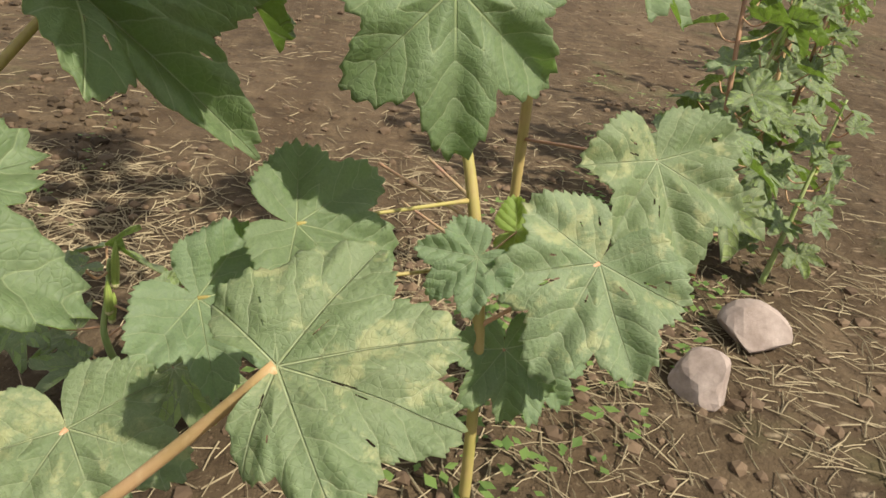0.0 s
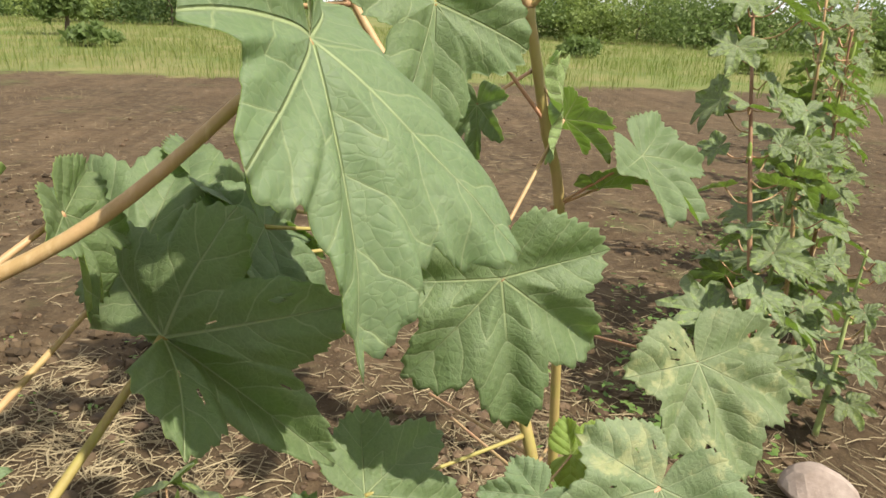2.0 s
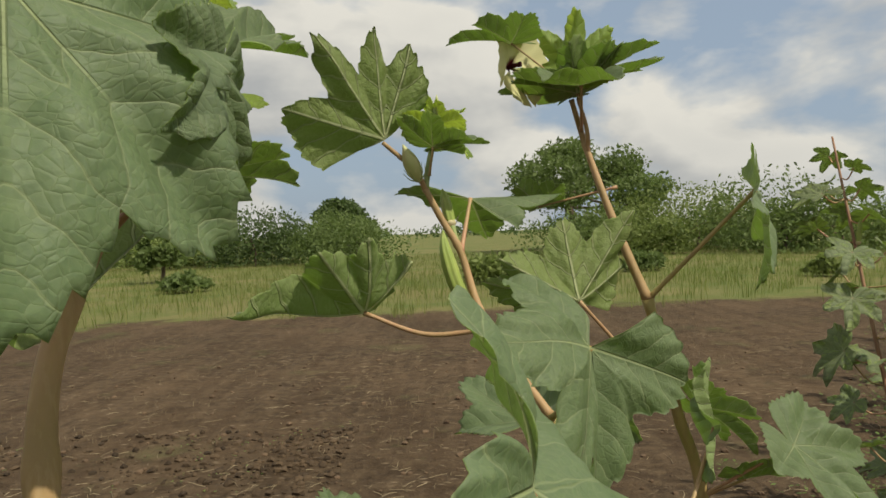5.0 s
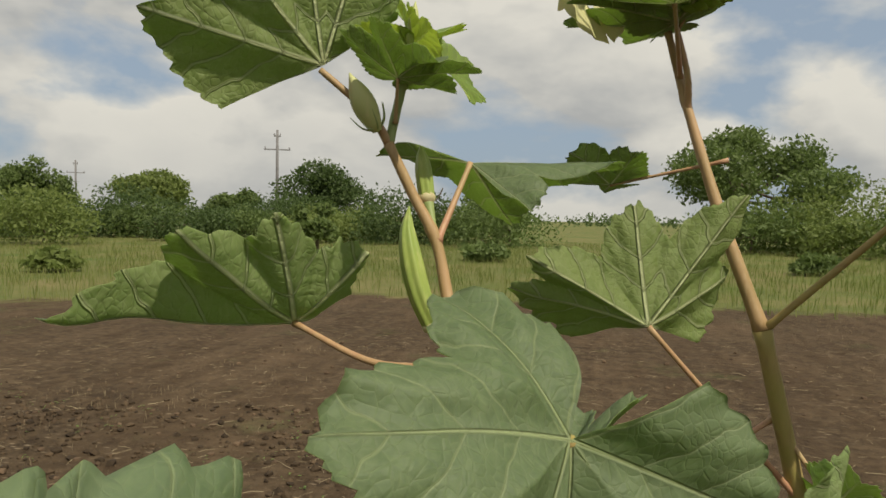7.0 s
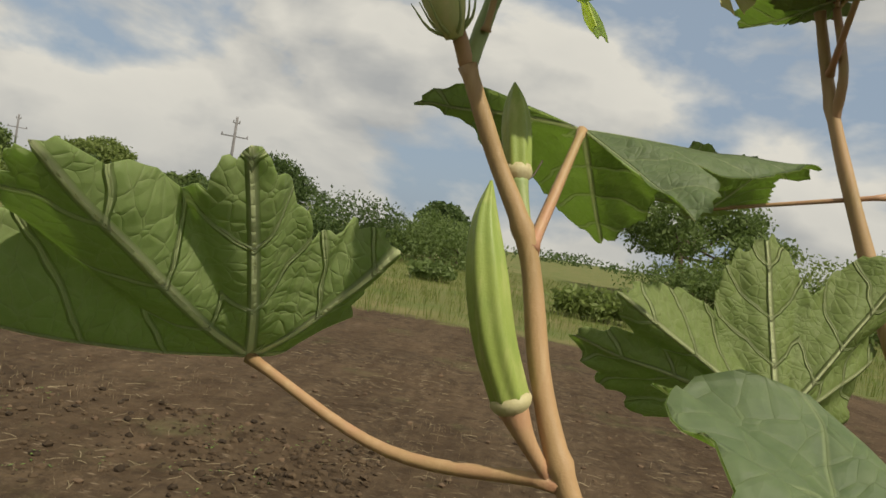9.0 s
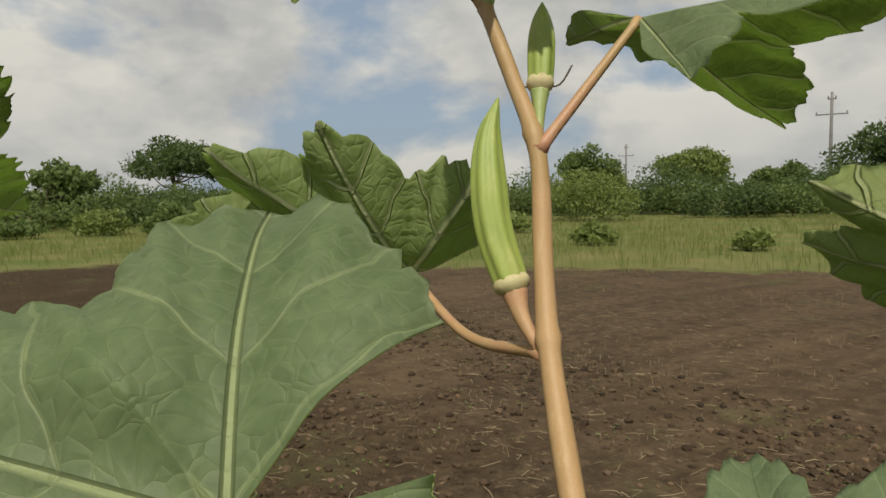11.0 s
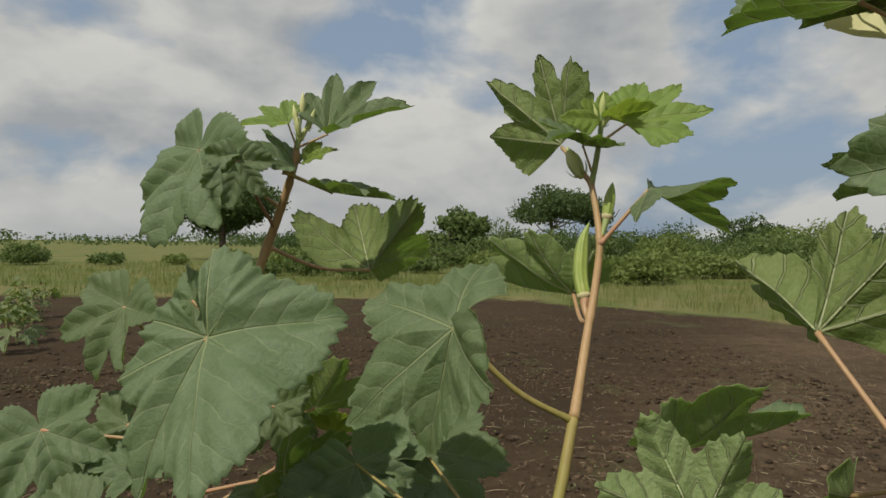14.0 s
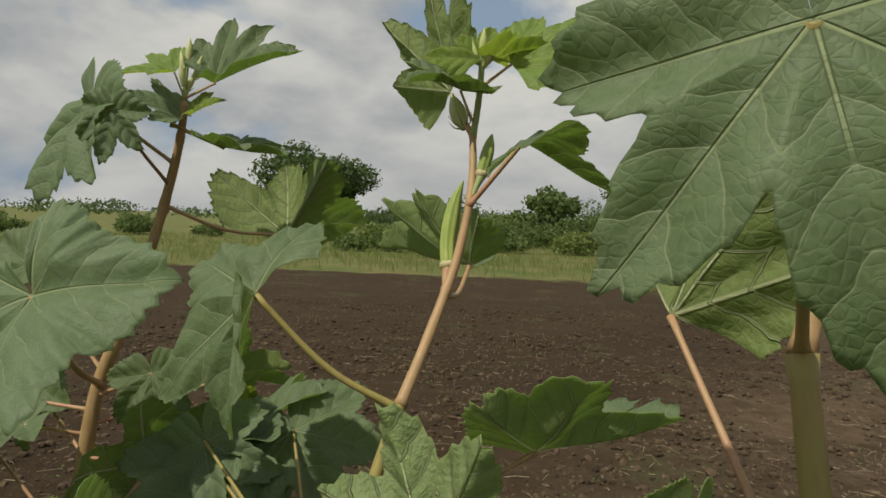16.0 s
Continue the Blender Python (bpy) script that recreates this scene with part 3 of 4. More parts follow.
ICO_V = [(0, 0, 1), (0.89, 0, 0.45), (0.28, 0.85, 0.45), (-0.72, 0.53, 0.45), (-0.72, -0.53, 0.45), (0.28, -0.85, 0.45), (0.72, 0.53, -0.45), (-0.28, 0.85, -0.45), (-0.89, 0, -0.45), (-0.28, -0.85, -0.45), (0.72, -0.53, -0.45)]
ICO_F = [(0, 1, 2), (0, 2, 3), (0, 3, 4), (0, 4, 5), (0, 5, 1), (1, 6, 2), (2, 7, 3), (3, 8, 4), (4, 9, 5), (5, 10, 1), (2, 6, 7), (3, 7, 8), (4, 8, 9), (5, 9, 10), (1, 10, 6)]


def clod():
    s = 0.004 + 0.024 * RND.random() ** 3.5
    return [(a * s * RND.uniform(0.7, 1.3), b * s * RND.uniform(0.7, 1.3), c * s * RND.uniform(0.5, 0.9) + s * 0.2) for a, b, c in ICO_V], ICO_F


def straw():
    l, w, a, b = RND.uniform(0.02, 0.13), RND.uniform(0.0008, 0.0022), RND.uniform(0, math.tau), RND.uniform(-0.05, 0.35)
    x, y, k = math.cos(a), math.sin(a), RND.uniform(-0.35, 0.35)
    pts = [(x * l * t - y * k * l * t * t, y * l * t + x * k * l * t * t, 0.004 + math.sin(b) * l * t * (1.3 - t)) for t in (0, 0.5, 1)]
    v = []
    for p in pts:
        v += [(p[0] - y * w, p[1] + x * w, p[2]), (p[0] + y * w, p[1] - x * w, p[2]), (p[0], p[1], p[2] + w * 1.2)]
    f = [(0, 1, 4, 3), (1, 2, 5, 4), (2, 0, 3, 5), (3, 4, 7, 6), (4, 5, 8, 7), (5, 3, 6, 8)]
    return v, f


def tuft(low, high, blades, spread):
    def make():
        v, f = [], []
        for _ in range(blades):
            h, a, t = RND.uniform(low, high), RND.uniform(0, math.tau), RND.uniform(0.1, 0.6)
            x, y = RND.uniform(-spread, spread), RND.uniform(-spread, spread)
            w = h * RND.uniform(0.012, 0.03)
            dx, dy = math.cos(a), math.sin(a)
            o = len(v)
            v += [(x - dy * w, y + dx * w, 0), (x + dy * w, y - dx * w, 0), (x + dx * h * t * 0.35 + dy * w, y + dy * h * t * 0.35 - dx * w, h * 0.6), (x + dx * h * t * 0.35 - dy * w, y + dy * h * t * 0.35 + dx * w, h * 0.6), (x + dx * h * t, y + dy * h * t, h)]
            f += [(o, o + 1, o + 2, o + 3), (o + 3, o + 2, o + 4)]
        return v, f
    return make


def small_leaves(size, count, spread, height):
    def make():
        v, f = [], []
        for _ in range(count):
            s, a = size * RND.uniform(0.5, 1.2), RND.uniform(0, math.tau)
            x, y, z = RND.gauss(0, spread), RND.gauss(0, spread), RND.uniform(0.1, 1) * height
            dx, dy, up = math.cos(a), math.sin(a), RND.uniform(-0.4, 0.5)
            o = len(v)
            v += [(x, y, z), (x + dx * s * 0.5 - dy * s * 0.3, y + dy * s * 0.5 + dx * s * 0.3, z + up * s * 0.5), (x + dx * s, y + dy * s, z + up * s * 0.7), (x + dx * s * 0.5 + dy * s * 0.3, y + dy * s * 0.5 - dx * s * 0.3, z + up * s * 0.5)]
            f += [(o, o + 1, o + 2, o + 3)]
        return v, f
    return make


scatter("earth_clods", 6500, around_row(7.0), clod, CLOD, "crumbled dry brown clods of tilled earth", "earth")


def dark_earth_spot():
    while True:
        x, y = -0.7 - 9.0 * RND.random() ** 1.4, RND.uniform(-3.5, 5.0)
        if noise.noise(Vector((x * 0.8, y * 0.8, 5.0))) + RND.uniform(-0.4, 0.4) > -0.15:
            return x, y, ground_height(x, y)


def lump():
    s = 0.006 + 0.026 * RND.random() ** 3.0
    return [(a * s * RND.uniform(0.6, 1.4), b * s * RND.uniform(0.6, 1.4), c * s * RND.uniform(0.4, 1.0) + s * 0.2) for a, b, c in ICO_V], ICO_F


scatter("turned_clods", 13000, dark_earth_spot, lump, DARK_CLOD, "dark crumbly lumps of tilled earth", "earth")
scatter("field_sprouts", 420, dark_earth_spot, small_leaves(0.022, 5, 0.03, 0.04), WEED, "tiny green seedlings coming up in tilled earth", "seedlings")


def litter_spot():
    a, r = RND.uniform(0, math.tau), 1.5 * RND.random() ** 0.7
    x, y = 1.15 + r * math.cos(a), 1.25 + r * math.sin(a)
    return x, y, ground_height(x, y)


scatter("dry_litter", 1500, litter_spot, straw, STRAW, "dry stalks and straw littering the earth by the row", "straw")
scatter("straw_litter", 8000, around_row(8.0), straw, STRAW, "scattered bits of pale dry straw on earth", "straw")


def dry_spot():
    a, r = RND.uniform(0, math.tau), 0.5 * RND.random() ** 0.6
    x, y = -0.85 + r * 1.3 * math.cos(a), 1.75 + r * math.sin(a)
    return x, y, ground_height(x, y)


scatter("dry_grass", 1500, dry_spot, straw, STRAW, "tangle of pale dry grass on the soil", "grass")


def row_spot():
    t = RND.uniform(-0.4, 9.0)
    x, y = 0.45 + 0.58 * t + RND.gauss(0, 0.22), 1.0 + 0.81 * t + RND.gauss(0, 0.22)
    return x, y, ground_height(x, y)


scatter("row_weeds", 420, row_spot, small_leaves(0.035, 7, 0.04, 0.11), WEED, "low green weeds between the okra stems", "weeds")


def field_weed():
    while True:
        x, y = RND.uniform(-14, 6), RND.uniform(-5, 12)
        if math.hypot(x, y - 1) > 3.0 and noise.noise(Vector((x * 0.5, y * 0.5, 1.0))) > 0.12:
            return x, y, ground_height(x, y)


scatter("field_weeds", 900, field_weed, tuft(0.015, 0.06, 7, 0.14), STRAW, "sparse dry stubble over the tilled field", "stubble")


def meadow():
    while True:
        a = radians(RND.uniform(-62, 150))
        r = 9 + 34 * RND.random() ** 1.2
        x, y = -math.sin(a) * r, math.cos(a) * r
        d = outside_field(x, y) + 1.4 * noise.noise(Vector((x * 0.7, y * 0.7, 0)))
        if d > 0 and RND.random() < 0.25 + d / 6:
            return x, y, ground_height(x, y)


scatter("meadow_grass", 15000, meadow, tuft(0.07, 0.30, 7, 0.22), GRASS, "rough yellow-green grass at the field edge", "grass")


# ---- trees, bushes and the power line ----
def foliage(rnd, blobs, count, size, flat=0.0):
    """Leaf sprays in a crown made of overlapping uneven clumps."""
    weights = [b[3] * b[4] * b[3] for b in blobs]
    pick = rnd.choices(range(len(blobs)), weights, k=count)
    verts, faces = [], []
    for i in pick:
        x, y, z, rx, rz = blobs[i]
        d = Vector((rnd.gauss(0, 1), rnd.gauss(0, 1), rnd.gauss(0, 1))).normalized() * (rnd.uniform(0.3, 1.0) ** 0.5 * rnd.uniform(0.8, 1.28))
        c = Vector((x + d.x * rx, y + d.y * rx, max(0.15, z + d.z * rz)))
        u = Vector((rnd.gauss(0, 1), rnd.gauss(0, 1), rnd.gauss(0, 1 - flat))).normalized()
        v = u.orthogonal().normalized()
        v = Matrix.Rotation(rnd.uniform(0, 6.28), 3, u) @ v
        s = size * rnd.uniform(0.5, 1.4)
        o = len(verts)
        verts += [c - u * s, c + v * s * 0.45 - u * 0.1 * s, c + u * s, c - v * s * 0.5 + u * 0.15 * s]
        faces.append((o, o + 1, o + 2, o + 3))
    mesh = bpy.data.meshes.new("crown")
    mesh.from_pydata([tuple(q) for q in verts], [], faces)
    return mesh


def tree(x, y, height, width, mat, label, seed, style="round", count=9000, size=0.17, bare=0.25):
    """A tapered trunk with limbs and a crown of many small leaf sprays."""
    rnd = random.Random(seed)
    ob = thing("tree" if style != "bush" else "bush", (x, y, 0), label, "tree" if style != "bush" else "bush")
    w, blobs, limbs = width / 2, [], []
    n = {"round": 13, "umbrella": 15, "airy": 17, "bush": 14}[style]
    for i in range(n):
        a, q = rnd.uniform(0, math.tau), math.sqrt(rnd.random())
        if style == "umbrella":
            z = height * (0.70 + 0.16 * rnd.random() - 0.20 * q * q)
            r, rz = w * rnd.uniform(0.26, 0.40), height * rnd.uniform(0.09, 0.16)
            q *= 0.82
        elif style == "airy":
            z = height * (0.30 + 0.58 * rnd.random() * (1 - 0.5 * q * q))
            r, rz = w * rnd.uniform(0.18, 0.34), height * rnd.uniform(0.08, 0.15)
            q *= 0.85
        elif style == "bush":
            z = height * (0.12 + 0.62 * rnd.random() * (1 - 0.55 * q))
            r, rz = w * rnd.uniform(0.30, 0.5), height * rnd.uniform(0.18, 0.32)
            q *= 0.72
        else:
            z = height * (0.34 + 0.50 * rnd.random() * (1 - 0.55 * q * q))
            r, rz = w * rnd.uniform(0.30, 0.46), height * rnd.uniform(0.13, 0.2)
            q *= 0.68
        blobs.append((math.cos(a) * q * w, math.sin(a) * q * w, z, r, rz))
    bm = bmesh.new()
    lean = Vector((rnd.uniform(-0.06, 0.06) * height, 0, 0))
    top = Vector((lean.x, 0, height * (0.55 if style != "bush" else 0.35)))
    r0 = height * (0.030 if style != "bush" else 0.015)
    tube(bm, spline([(0, 0, -0.1), top * 0.45 + Vector((0.04 * height, 0, 0)), top], 5), lambda t: r0 * (1.25 - 0.75 * t), 9)
    part("trunk", bm, BARK, ob)
    for b in blobs[:8]:
        bm = bmesh.new()
        a = top * rnd.uniform(0.55, 0.95)
        e = Vector((b[0], b[1], b[2]))
        tube(bm, spline([a, a.lerp(e, 0.5) + Vector((0, 0, -0.06 * height)), e], 4), lambda t: r0 * 0.42 * (1.1 - 0.9 * t), 6)
        part("limb", bm, BARK, ob)
    part("crown", foliage(rnd, blobs, count, size), mat, ob, smooth=False)
    return ob


tree(7.7, 43.0, 8.0, 11.5, CROWN_MID, "wide airy thorn tree beyond the field", 3, "airy", 14000, 0.15)
tree(-22.0, 53.5, 6.4, 9.0, CROWN_DARK, "round dense dark tree at the meadow edge", 5)
tree(-13.1, 90.0, 7.0, 10.0, CROWN_DARK, "dark round tree far across the fields", 6, size=0.35)
tree(-36.2, 50.1, 5.8, 7.5, CROWN_LIGHT, "yellow-green leafy tree beside the power pole", 7)
tree(-42.5, 44.5, 6.6, 6.0, CROWN_MID, "upright green tree at the meadow edge", 8)
tree(-30.5, 53.0, 4.4, 5.0, CROWN_MID, "small pointed green tree near the pole", 9)
tree(-10.2, 24.0, 2.3, 2.0, CROWN_MID, "slender young tree standing in the meadow", 10, "airy", 1500, 0.12)
tree(-55.0, 12.4, 6.6, 10.5, CROWN_DARK, "flat-topped umbrella thorn tree", 12, "umbrella", 11000, 0.16)
tree(-50.2, -13.2, 7.8, 9.4, CROWN_DARK, "dense round dark tree in open grassland", 13, "round", 13000, 0.18)
tree(-41.0, 3.2, 4.4, 5.2, CROWN_MID, "feathery green tree in rough grass", 14, "airy", 3500)
tree(-43.0, 23.5, 3.9, 4.6, CROWN_DARK, "dark spreading tree behind the bushes", 15, "round", 4000, 0.13)
tree(-7.0, 46.0, 3.0, 5.0, CROWN_MID, "low green tree beside the far field", 16, "round", 2500)
BUSHES = random.Random(5)


def bush_line(first, last, step, near, far, low, high, mats):
    b = first
    while b < last:
        r = BUSHES.uniform(near, far)
        h = BUSHES.uniform(low, high)
        tree(0.3 - math.sin(radians(b)) * r, 1.0 + math.cos(radians(b)) * r, h, h * BUSHES.uniform(1.5, 2.6), BUSHES.choice(mats),
             "rough green bush in the hedge beyond the field", BUSHES.randrange(9999), "bush", int(900 + 1000 * h), 0.105)
        b += step * BUSHES.uniform(0.7, 1.3)


bush_line(-42, -8, 3.0, 32, 40, 2.0, 4.4, [CROWN_MID, CROWN_LIGHT, CROWN_MID])
bush_line(8, 62, 2.0, 36, 52, 2.2, 4.4, [CROWN_MID, CROWN_DARK, CROWN_LIGHT])
bush_line(62, 96, 2.6, 38, 50, 1.9, 3.5, [CROWN_MID, CROWN_DARK, CROWN_LIGHT])
bush_line(52, 108, 4.5, 24, 33, 0.8, 1.9, [CROWN_MID, CROWN_LIGHT])
bush_line(66, 100, 3.0, 44, 52, 2.6, 3.9, [CROWN_MID, CROWN_DARK])
bush_line(-40, 60, 11.0, 17, 25, 0.5, 1.2, [CROWN_MID, CROWN_LIGHT])
bush_line(100, 132, 5.0, 30, 44, 0.8, 1.6, [CROWN_LIGHT, CROWN_MID])


def far_woods():
    rnd = random.Random(2)
    blobs = []
    for i in range(520):
        a, r = rnd.uniform(0, math.tau), rnd.uniform(170, 230)
        h = rnd.uniform(1.8, 3.6)
        blobs.append((r * math.cos(a), r * math.sin(a), h * 0.6, rnd.uniform(3, 8), h * 0.55))
    ob = part("far_woods", foliage(rnd, blobs, 42000, 0.5), CROWN_DARK, None, smooth=False)
    tagged(ob, "thin dark line of distant trees on the horizon", "woods", kind="stuff")


far_woods()


def power_pole(x, y, height, turn, label):
    ob = thing("power_pole", (x, y, 0), label, "pole")
    bm = bmesh.new()
    tube(bm, [Vector((0, 0, -0.2)), Vector((0, 0, height * 0.5)), Vector((0, 0, height))], lambda t: 0.17 - 0.06 * t, 8)
    part("shaft", bm, POLE, ob)
    c, s = math.cos(turn), math.sin(turn)
    for z, w in ((height - 1.75, 1.15), (height - 0.55, 0.28)):
        bm = bmesh.new()
        tube(bm, [Vector((-c * w, -s * w, z)), Vector((0, 0, z + 0.01)), Vector((c * w, s * w, z))], lambda t: 0.065, 4)
        arm = part("crossarm", bm, POLE, ob, smooth=False)
        for q in (-0.92, 0.92):
            bm = bmesh.new()
            tube(bm, [Vector((c * w * q, s * w * q, z + 0.06 * i)) for i in range(5)], lambda t: 0.07 - 0.03 * abs(math.sin(6 * t)), 8)
            part("insulator", bm, POLE, arm)
    return ob


power_pole(-28.4, 56.8, 9.2, 0.45, "grey power pole with crossarm and insulators")
power_pole(-72.0, 82.0, 9.0, 0.6, "distant grey power pole with a short crossarm")


# ---- stones ----
def stone(at, size, seed, label):
    rnd = random.Random(seed)
    bm = bmesh.new()
    bmesh.ops.create_icosphere(bm, subdivisions=3, radius=1.0)
    cuts = [(Vector((rnd.gauss(0, 1), rnd.gauss(0, 1), rnd.gauss(0, 0.8))).normalized(), rnd.uniform(0.55, 0.8)) for _ in range(11)]
    for v in bm.verts:
        for n, d in cuts:
            q = v.co.dot(n)
            if q > d:
                v.co -= n * (q - d) * 0.94
        v.co *= 1 + 0.03 * noise.noise(v.co * 3)
        v.co = Vector((v.co.x * size[0], v.co.y * size[1], v.co.z * size[2]))
    mesh_low = min(v.co.z for v in bm.verts)
    for v in bm.verts:
        v.co.z -= mesh_low * 0.9
    ob = part("stone", bm, STONE, None, smooth=False)
    ob.location = (at[0], at[1], ground_height(*at) - 0.026)
    ob.rotation_euler = (0, 0, rnd.uniform(0, 6))
    tagged(ob, label, "stone", "stones beside the row")


stone((1.29, 1.36), (0.105, 0.10, 0.085), 4, "grey-brown angular stone lying on dry soil")
stone((1.06, 1.15), (0.10, 0.09, 0.075), 9, "pinkish grey angular stone lying on dry soil")
stone((1.72, 0.98), (0.06, 0.05, 0.03), 12, "small flat grey stone on dry soil")


# ---- the okra plants nearest the camera ----
WORN = (LEAF_WORN, LEAF_UNDER)
YOUNG = (LEAF_YOUNG, LEAF_YOUNG)


def plant_one():
    """The plant at whose side the walk begins: thick stem, broad leaves, a topped head."""
    p = thing("okra_plant", (-0.24, 0.35, 0), "tall okra plant with thick tan stem and broad leaves", "plant", "okra plants in the row")
    line = [(-0.24, 0.35, -0.02), (-0.25, 0.365, 0.6), (-0.252, 0.405, 0.95), (-0.264, 0.45, 1.1), (-0.279, 0.48, 1.2), (-0.288, 0.515, 1.32), (-0.255, 0.566, 1.45), (-0.222, 0.596, 1.53), (-0.214, 0.601, 1.566)]
    at = lambda z: on_line(line, z)
    stem(p, line, 0.0175, 0.0055, STEM_TAN, (0.55, 0.66, 0.80, 0.92))
    rib_leaf(p, at(1.0), (0.064, 0.509, 1.215), [(0.012, 0.502, 1.355), (0.044, 0.728, 1.246), (0.253, 0.544, 1.012), (0.102, 0.419, 0.967), (0.036, 0.36, 1.141), (0.0, 0.391, 1.238)], (0.60, -0.50, 0.54), 21, "broad grey-green leaf hanging from a long tan stalk", 0.03, 0.0068, STEM_TAN, lobes=0.30, wave=0.06, arch=0.10, wedge=(12, 30))
    leaf(p, at(1.44), (-0.235, 0.40, 1.555), (-0.20, 0.345, 1.42), (0.75, -0.58, 0.42), 22, 0.21, r=0.004, lobes=0.28, droop=0.12, fold=-0.15, wave=0.06, label="large drooping leaf close to the stem top")
    leaf(p, at(1.40), (-0.145, 0.50, 1.525), (-0.130, 0.48, 1.40), (0.97, 0.0, 0.25), 74, 0.095, sag=-0.01, r=0.0036, stalk_mat=STEM_RED, lobes=0.45, droop=0.2, fold=-0.2, wave=0.09, label="limp pale leaf hanging from a dark stalk")
    rib_leaf(p, at(0.70), (-0.106, 0.604, 0.906), [(-0.199, 0.725, 0.977), (-0.026, 0.63, 1.043), (0.089, 0.585, 0.952), (0.072, 0.586, 0.755), (-0.059, 0.488, 0.845)], (0.1, -0.55, 0.82), 23, "dark shaded leaf with small pale holes", 0.0, 0.006, STEM_GREEN, lobes=0.40, holes=7)
    leaf(p, at(0.85), (-0.17, 0.75, 0.95), (-0.02, 0.84, 1.0), (0.0, -0.6, 0.8), 24, 0.20, lobes=0.4, droop=0.15, fold=0.1, wave=0.06)
    rib_leaf(p, (-0.245, 0.36, 0.30), (0.117, 0.386, 0.646), [(0.049, 0.443, 0.667), (0.205, 0.498, 0.713), (0.283, 0.414, 0.666), (0.288, 0.337, 0.625), (0.185, 0.262, 0.581), (0.101, 0.313, 0.586)], (0.0, -0.50, 0.86), 25, "large pale worn leaf with insect holes", 0.02, 0.0085, STEM_TAN, lobes=0.24, holes=10, mats=WORN, wave=0.06, wedge=(24, 24))
    leaf(p, at(0.36), (-0.13, 0.50, 0.44), (-0.06, 0.40, 0.38), (0.1, -0.4, 0.9), 26, 0.16, mat=WORN, lobes=0.35, droop=0.2)
    rib_leaf(p, at(1.36), (-0.419, 0.735, 1.307), [(-0.445, 0.562, 1.448), (-0.541, 0.689, 1.462), (-0.301, 0.848, 1.453), (-0.573, 0.873, 1.337)], (-0.80, 0.05, 0.5), 27, "", 0.02, lobes=0.40)
    leaf(p, at(1.02), (-0.31, 0.223, 1.229), (-0.265, 0.15, 1.087), (0.7, -0.3, 0.6), 33, 0.17, lobes=0.45, droop=0.25)
    leaf(p, at(0.95), (-0.24, 0.09, 0.985), (-0.17, 0.17, 0.87), (0.7, -0.1, 0.7), 34, 0.17, lobes=0.4, droop=0.2)
    leaf(p, at(0.98), (-0.17, 0.57, 1.05), (-0.13, 0.60, 0.95), (0.9, 0, 0.4), 37, 0.11, lobes=0.45)
    leaf(p, at(1.15), (-0.33, 0.36, 1.24), (-0.38, 0.25, 1.12), (0.85, -0.35, 0.4), 75, 0.14, lobes=0.5, droop=0.3, fold=-0.2, wave=0.07)
    leaf(p, at(0.85), (-0.34, 0.22, 0.97), (-0.28, 0.14, 0.85), (0.75, -0.25, 0.6), 76, 0.16, lobes=0.5, droop=0.25, fold=-0.1, wave=0.07)
    rib_leaf(p, at(0.72), (-0.058, 0.030, 0.948), [(-0.046, 0.121, 0.973), (0.018, 0.127, 0.933), (0.055, 0.060, 0.903), (0.045, 0.004, 0.900), (0.004, -0.034, 0.922)], (0.05, -0.5, 0.85), 83, "", 0.02, lobes=0.3, holes=3)
    leaf(p, at(0.70), (-0.10, 0.24, 0.86), (-0.02, 0.16, 0.80), (0.6, -0.2, 0.75), 84, 0.15, lobes=0.4, droop=0.25, wave=0.07)
    leaf(p, at(0.62), (-0.16, 0.15, 0.79), (-0.10, 0.05, 0.74), (0.7, -0.1, 0.65), 85, 0.16, lobes=0.45, droop=0.2, fold=-0.1, wave=0.07)
    leaf(p, at(0.66), (-0.30, 0.14, 0.86), (-0.30, 0.00, 0.80), (0.65, 0.1, 0.7), 86, 0.15, lobes=0.45, droop=0.2, fold=-0.1, wave=0.06)
    leaf(p, at(0.92), (-0.36, 0.62, 1.00), (-0.34, 0.80, 1.06), (-0.6, 0.0, 0.7), 78, 0.17, lobes=0.45, droop=0.05, fold=0.25, wave=0.06)
    leaf(p, at(0.80), (-0.42, 0.66, 0.93), (-0.36, 0.78, 0.97), (-0.5, 0.0, 0.8), 79, 0.11, mat=YOUNG, lobes=0.5, fold=0.3)
    leaf(p, at(1.05), (-0.38, 0.36, 1.12), (-0.42, 0.24, 1.16), (-0.3, 0.1, 0.9), 80, 0.13, lobes=0.5, droop=0.1, fold=0.3)
    leaf(p, at(0.9), (-0.20, 0.30, 0.93), (-0.12, 0.20, 0.88), (0.5, -0.3, 0.8), 82, 0.12, lobes=0.5, droop=0.2, wave=0.07)
    # two short stubs where leaves have been cut
    for end in ((-0.228, 0.350, 1.194), (-0.236, 0.355, 1.158)):
        stalk(p, at(1.152) - p.location, Vector(end) - p.location, 0.0045, 0.0040, 0.0, STALK_PINK, name="cut_stalk")
    below = list(p.children)
    rib_leaf(p, (-0.231, 0.590, 1.487), (-0.223, 0.651, 1.515), [(-0.143, 0.695, 1.517), (-0.193, 0.822, 1.572), (-0.263, 0.743, 1.634), (-0.283, 0.657, 1.651), (-0.243, 0.606, 1.598)], (0.5, -0.2, 0.85), 28, r=0.0028, lobes=0.5, arch=0.03)
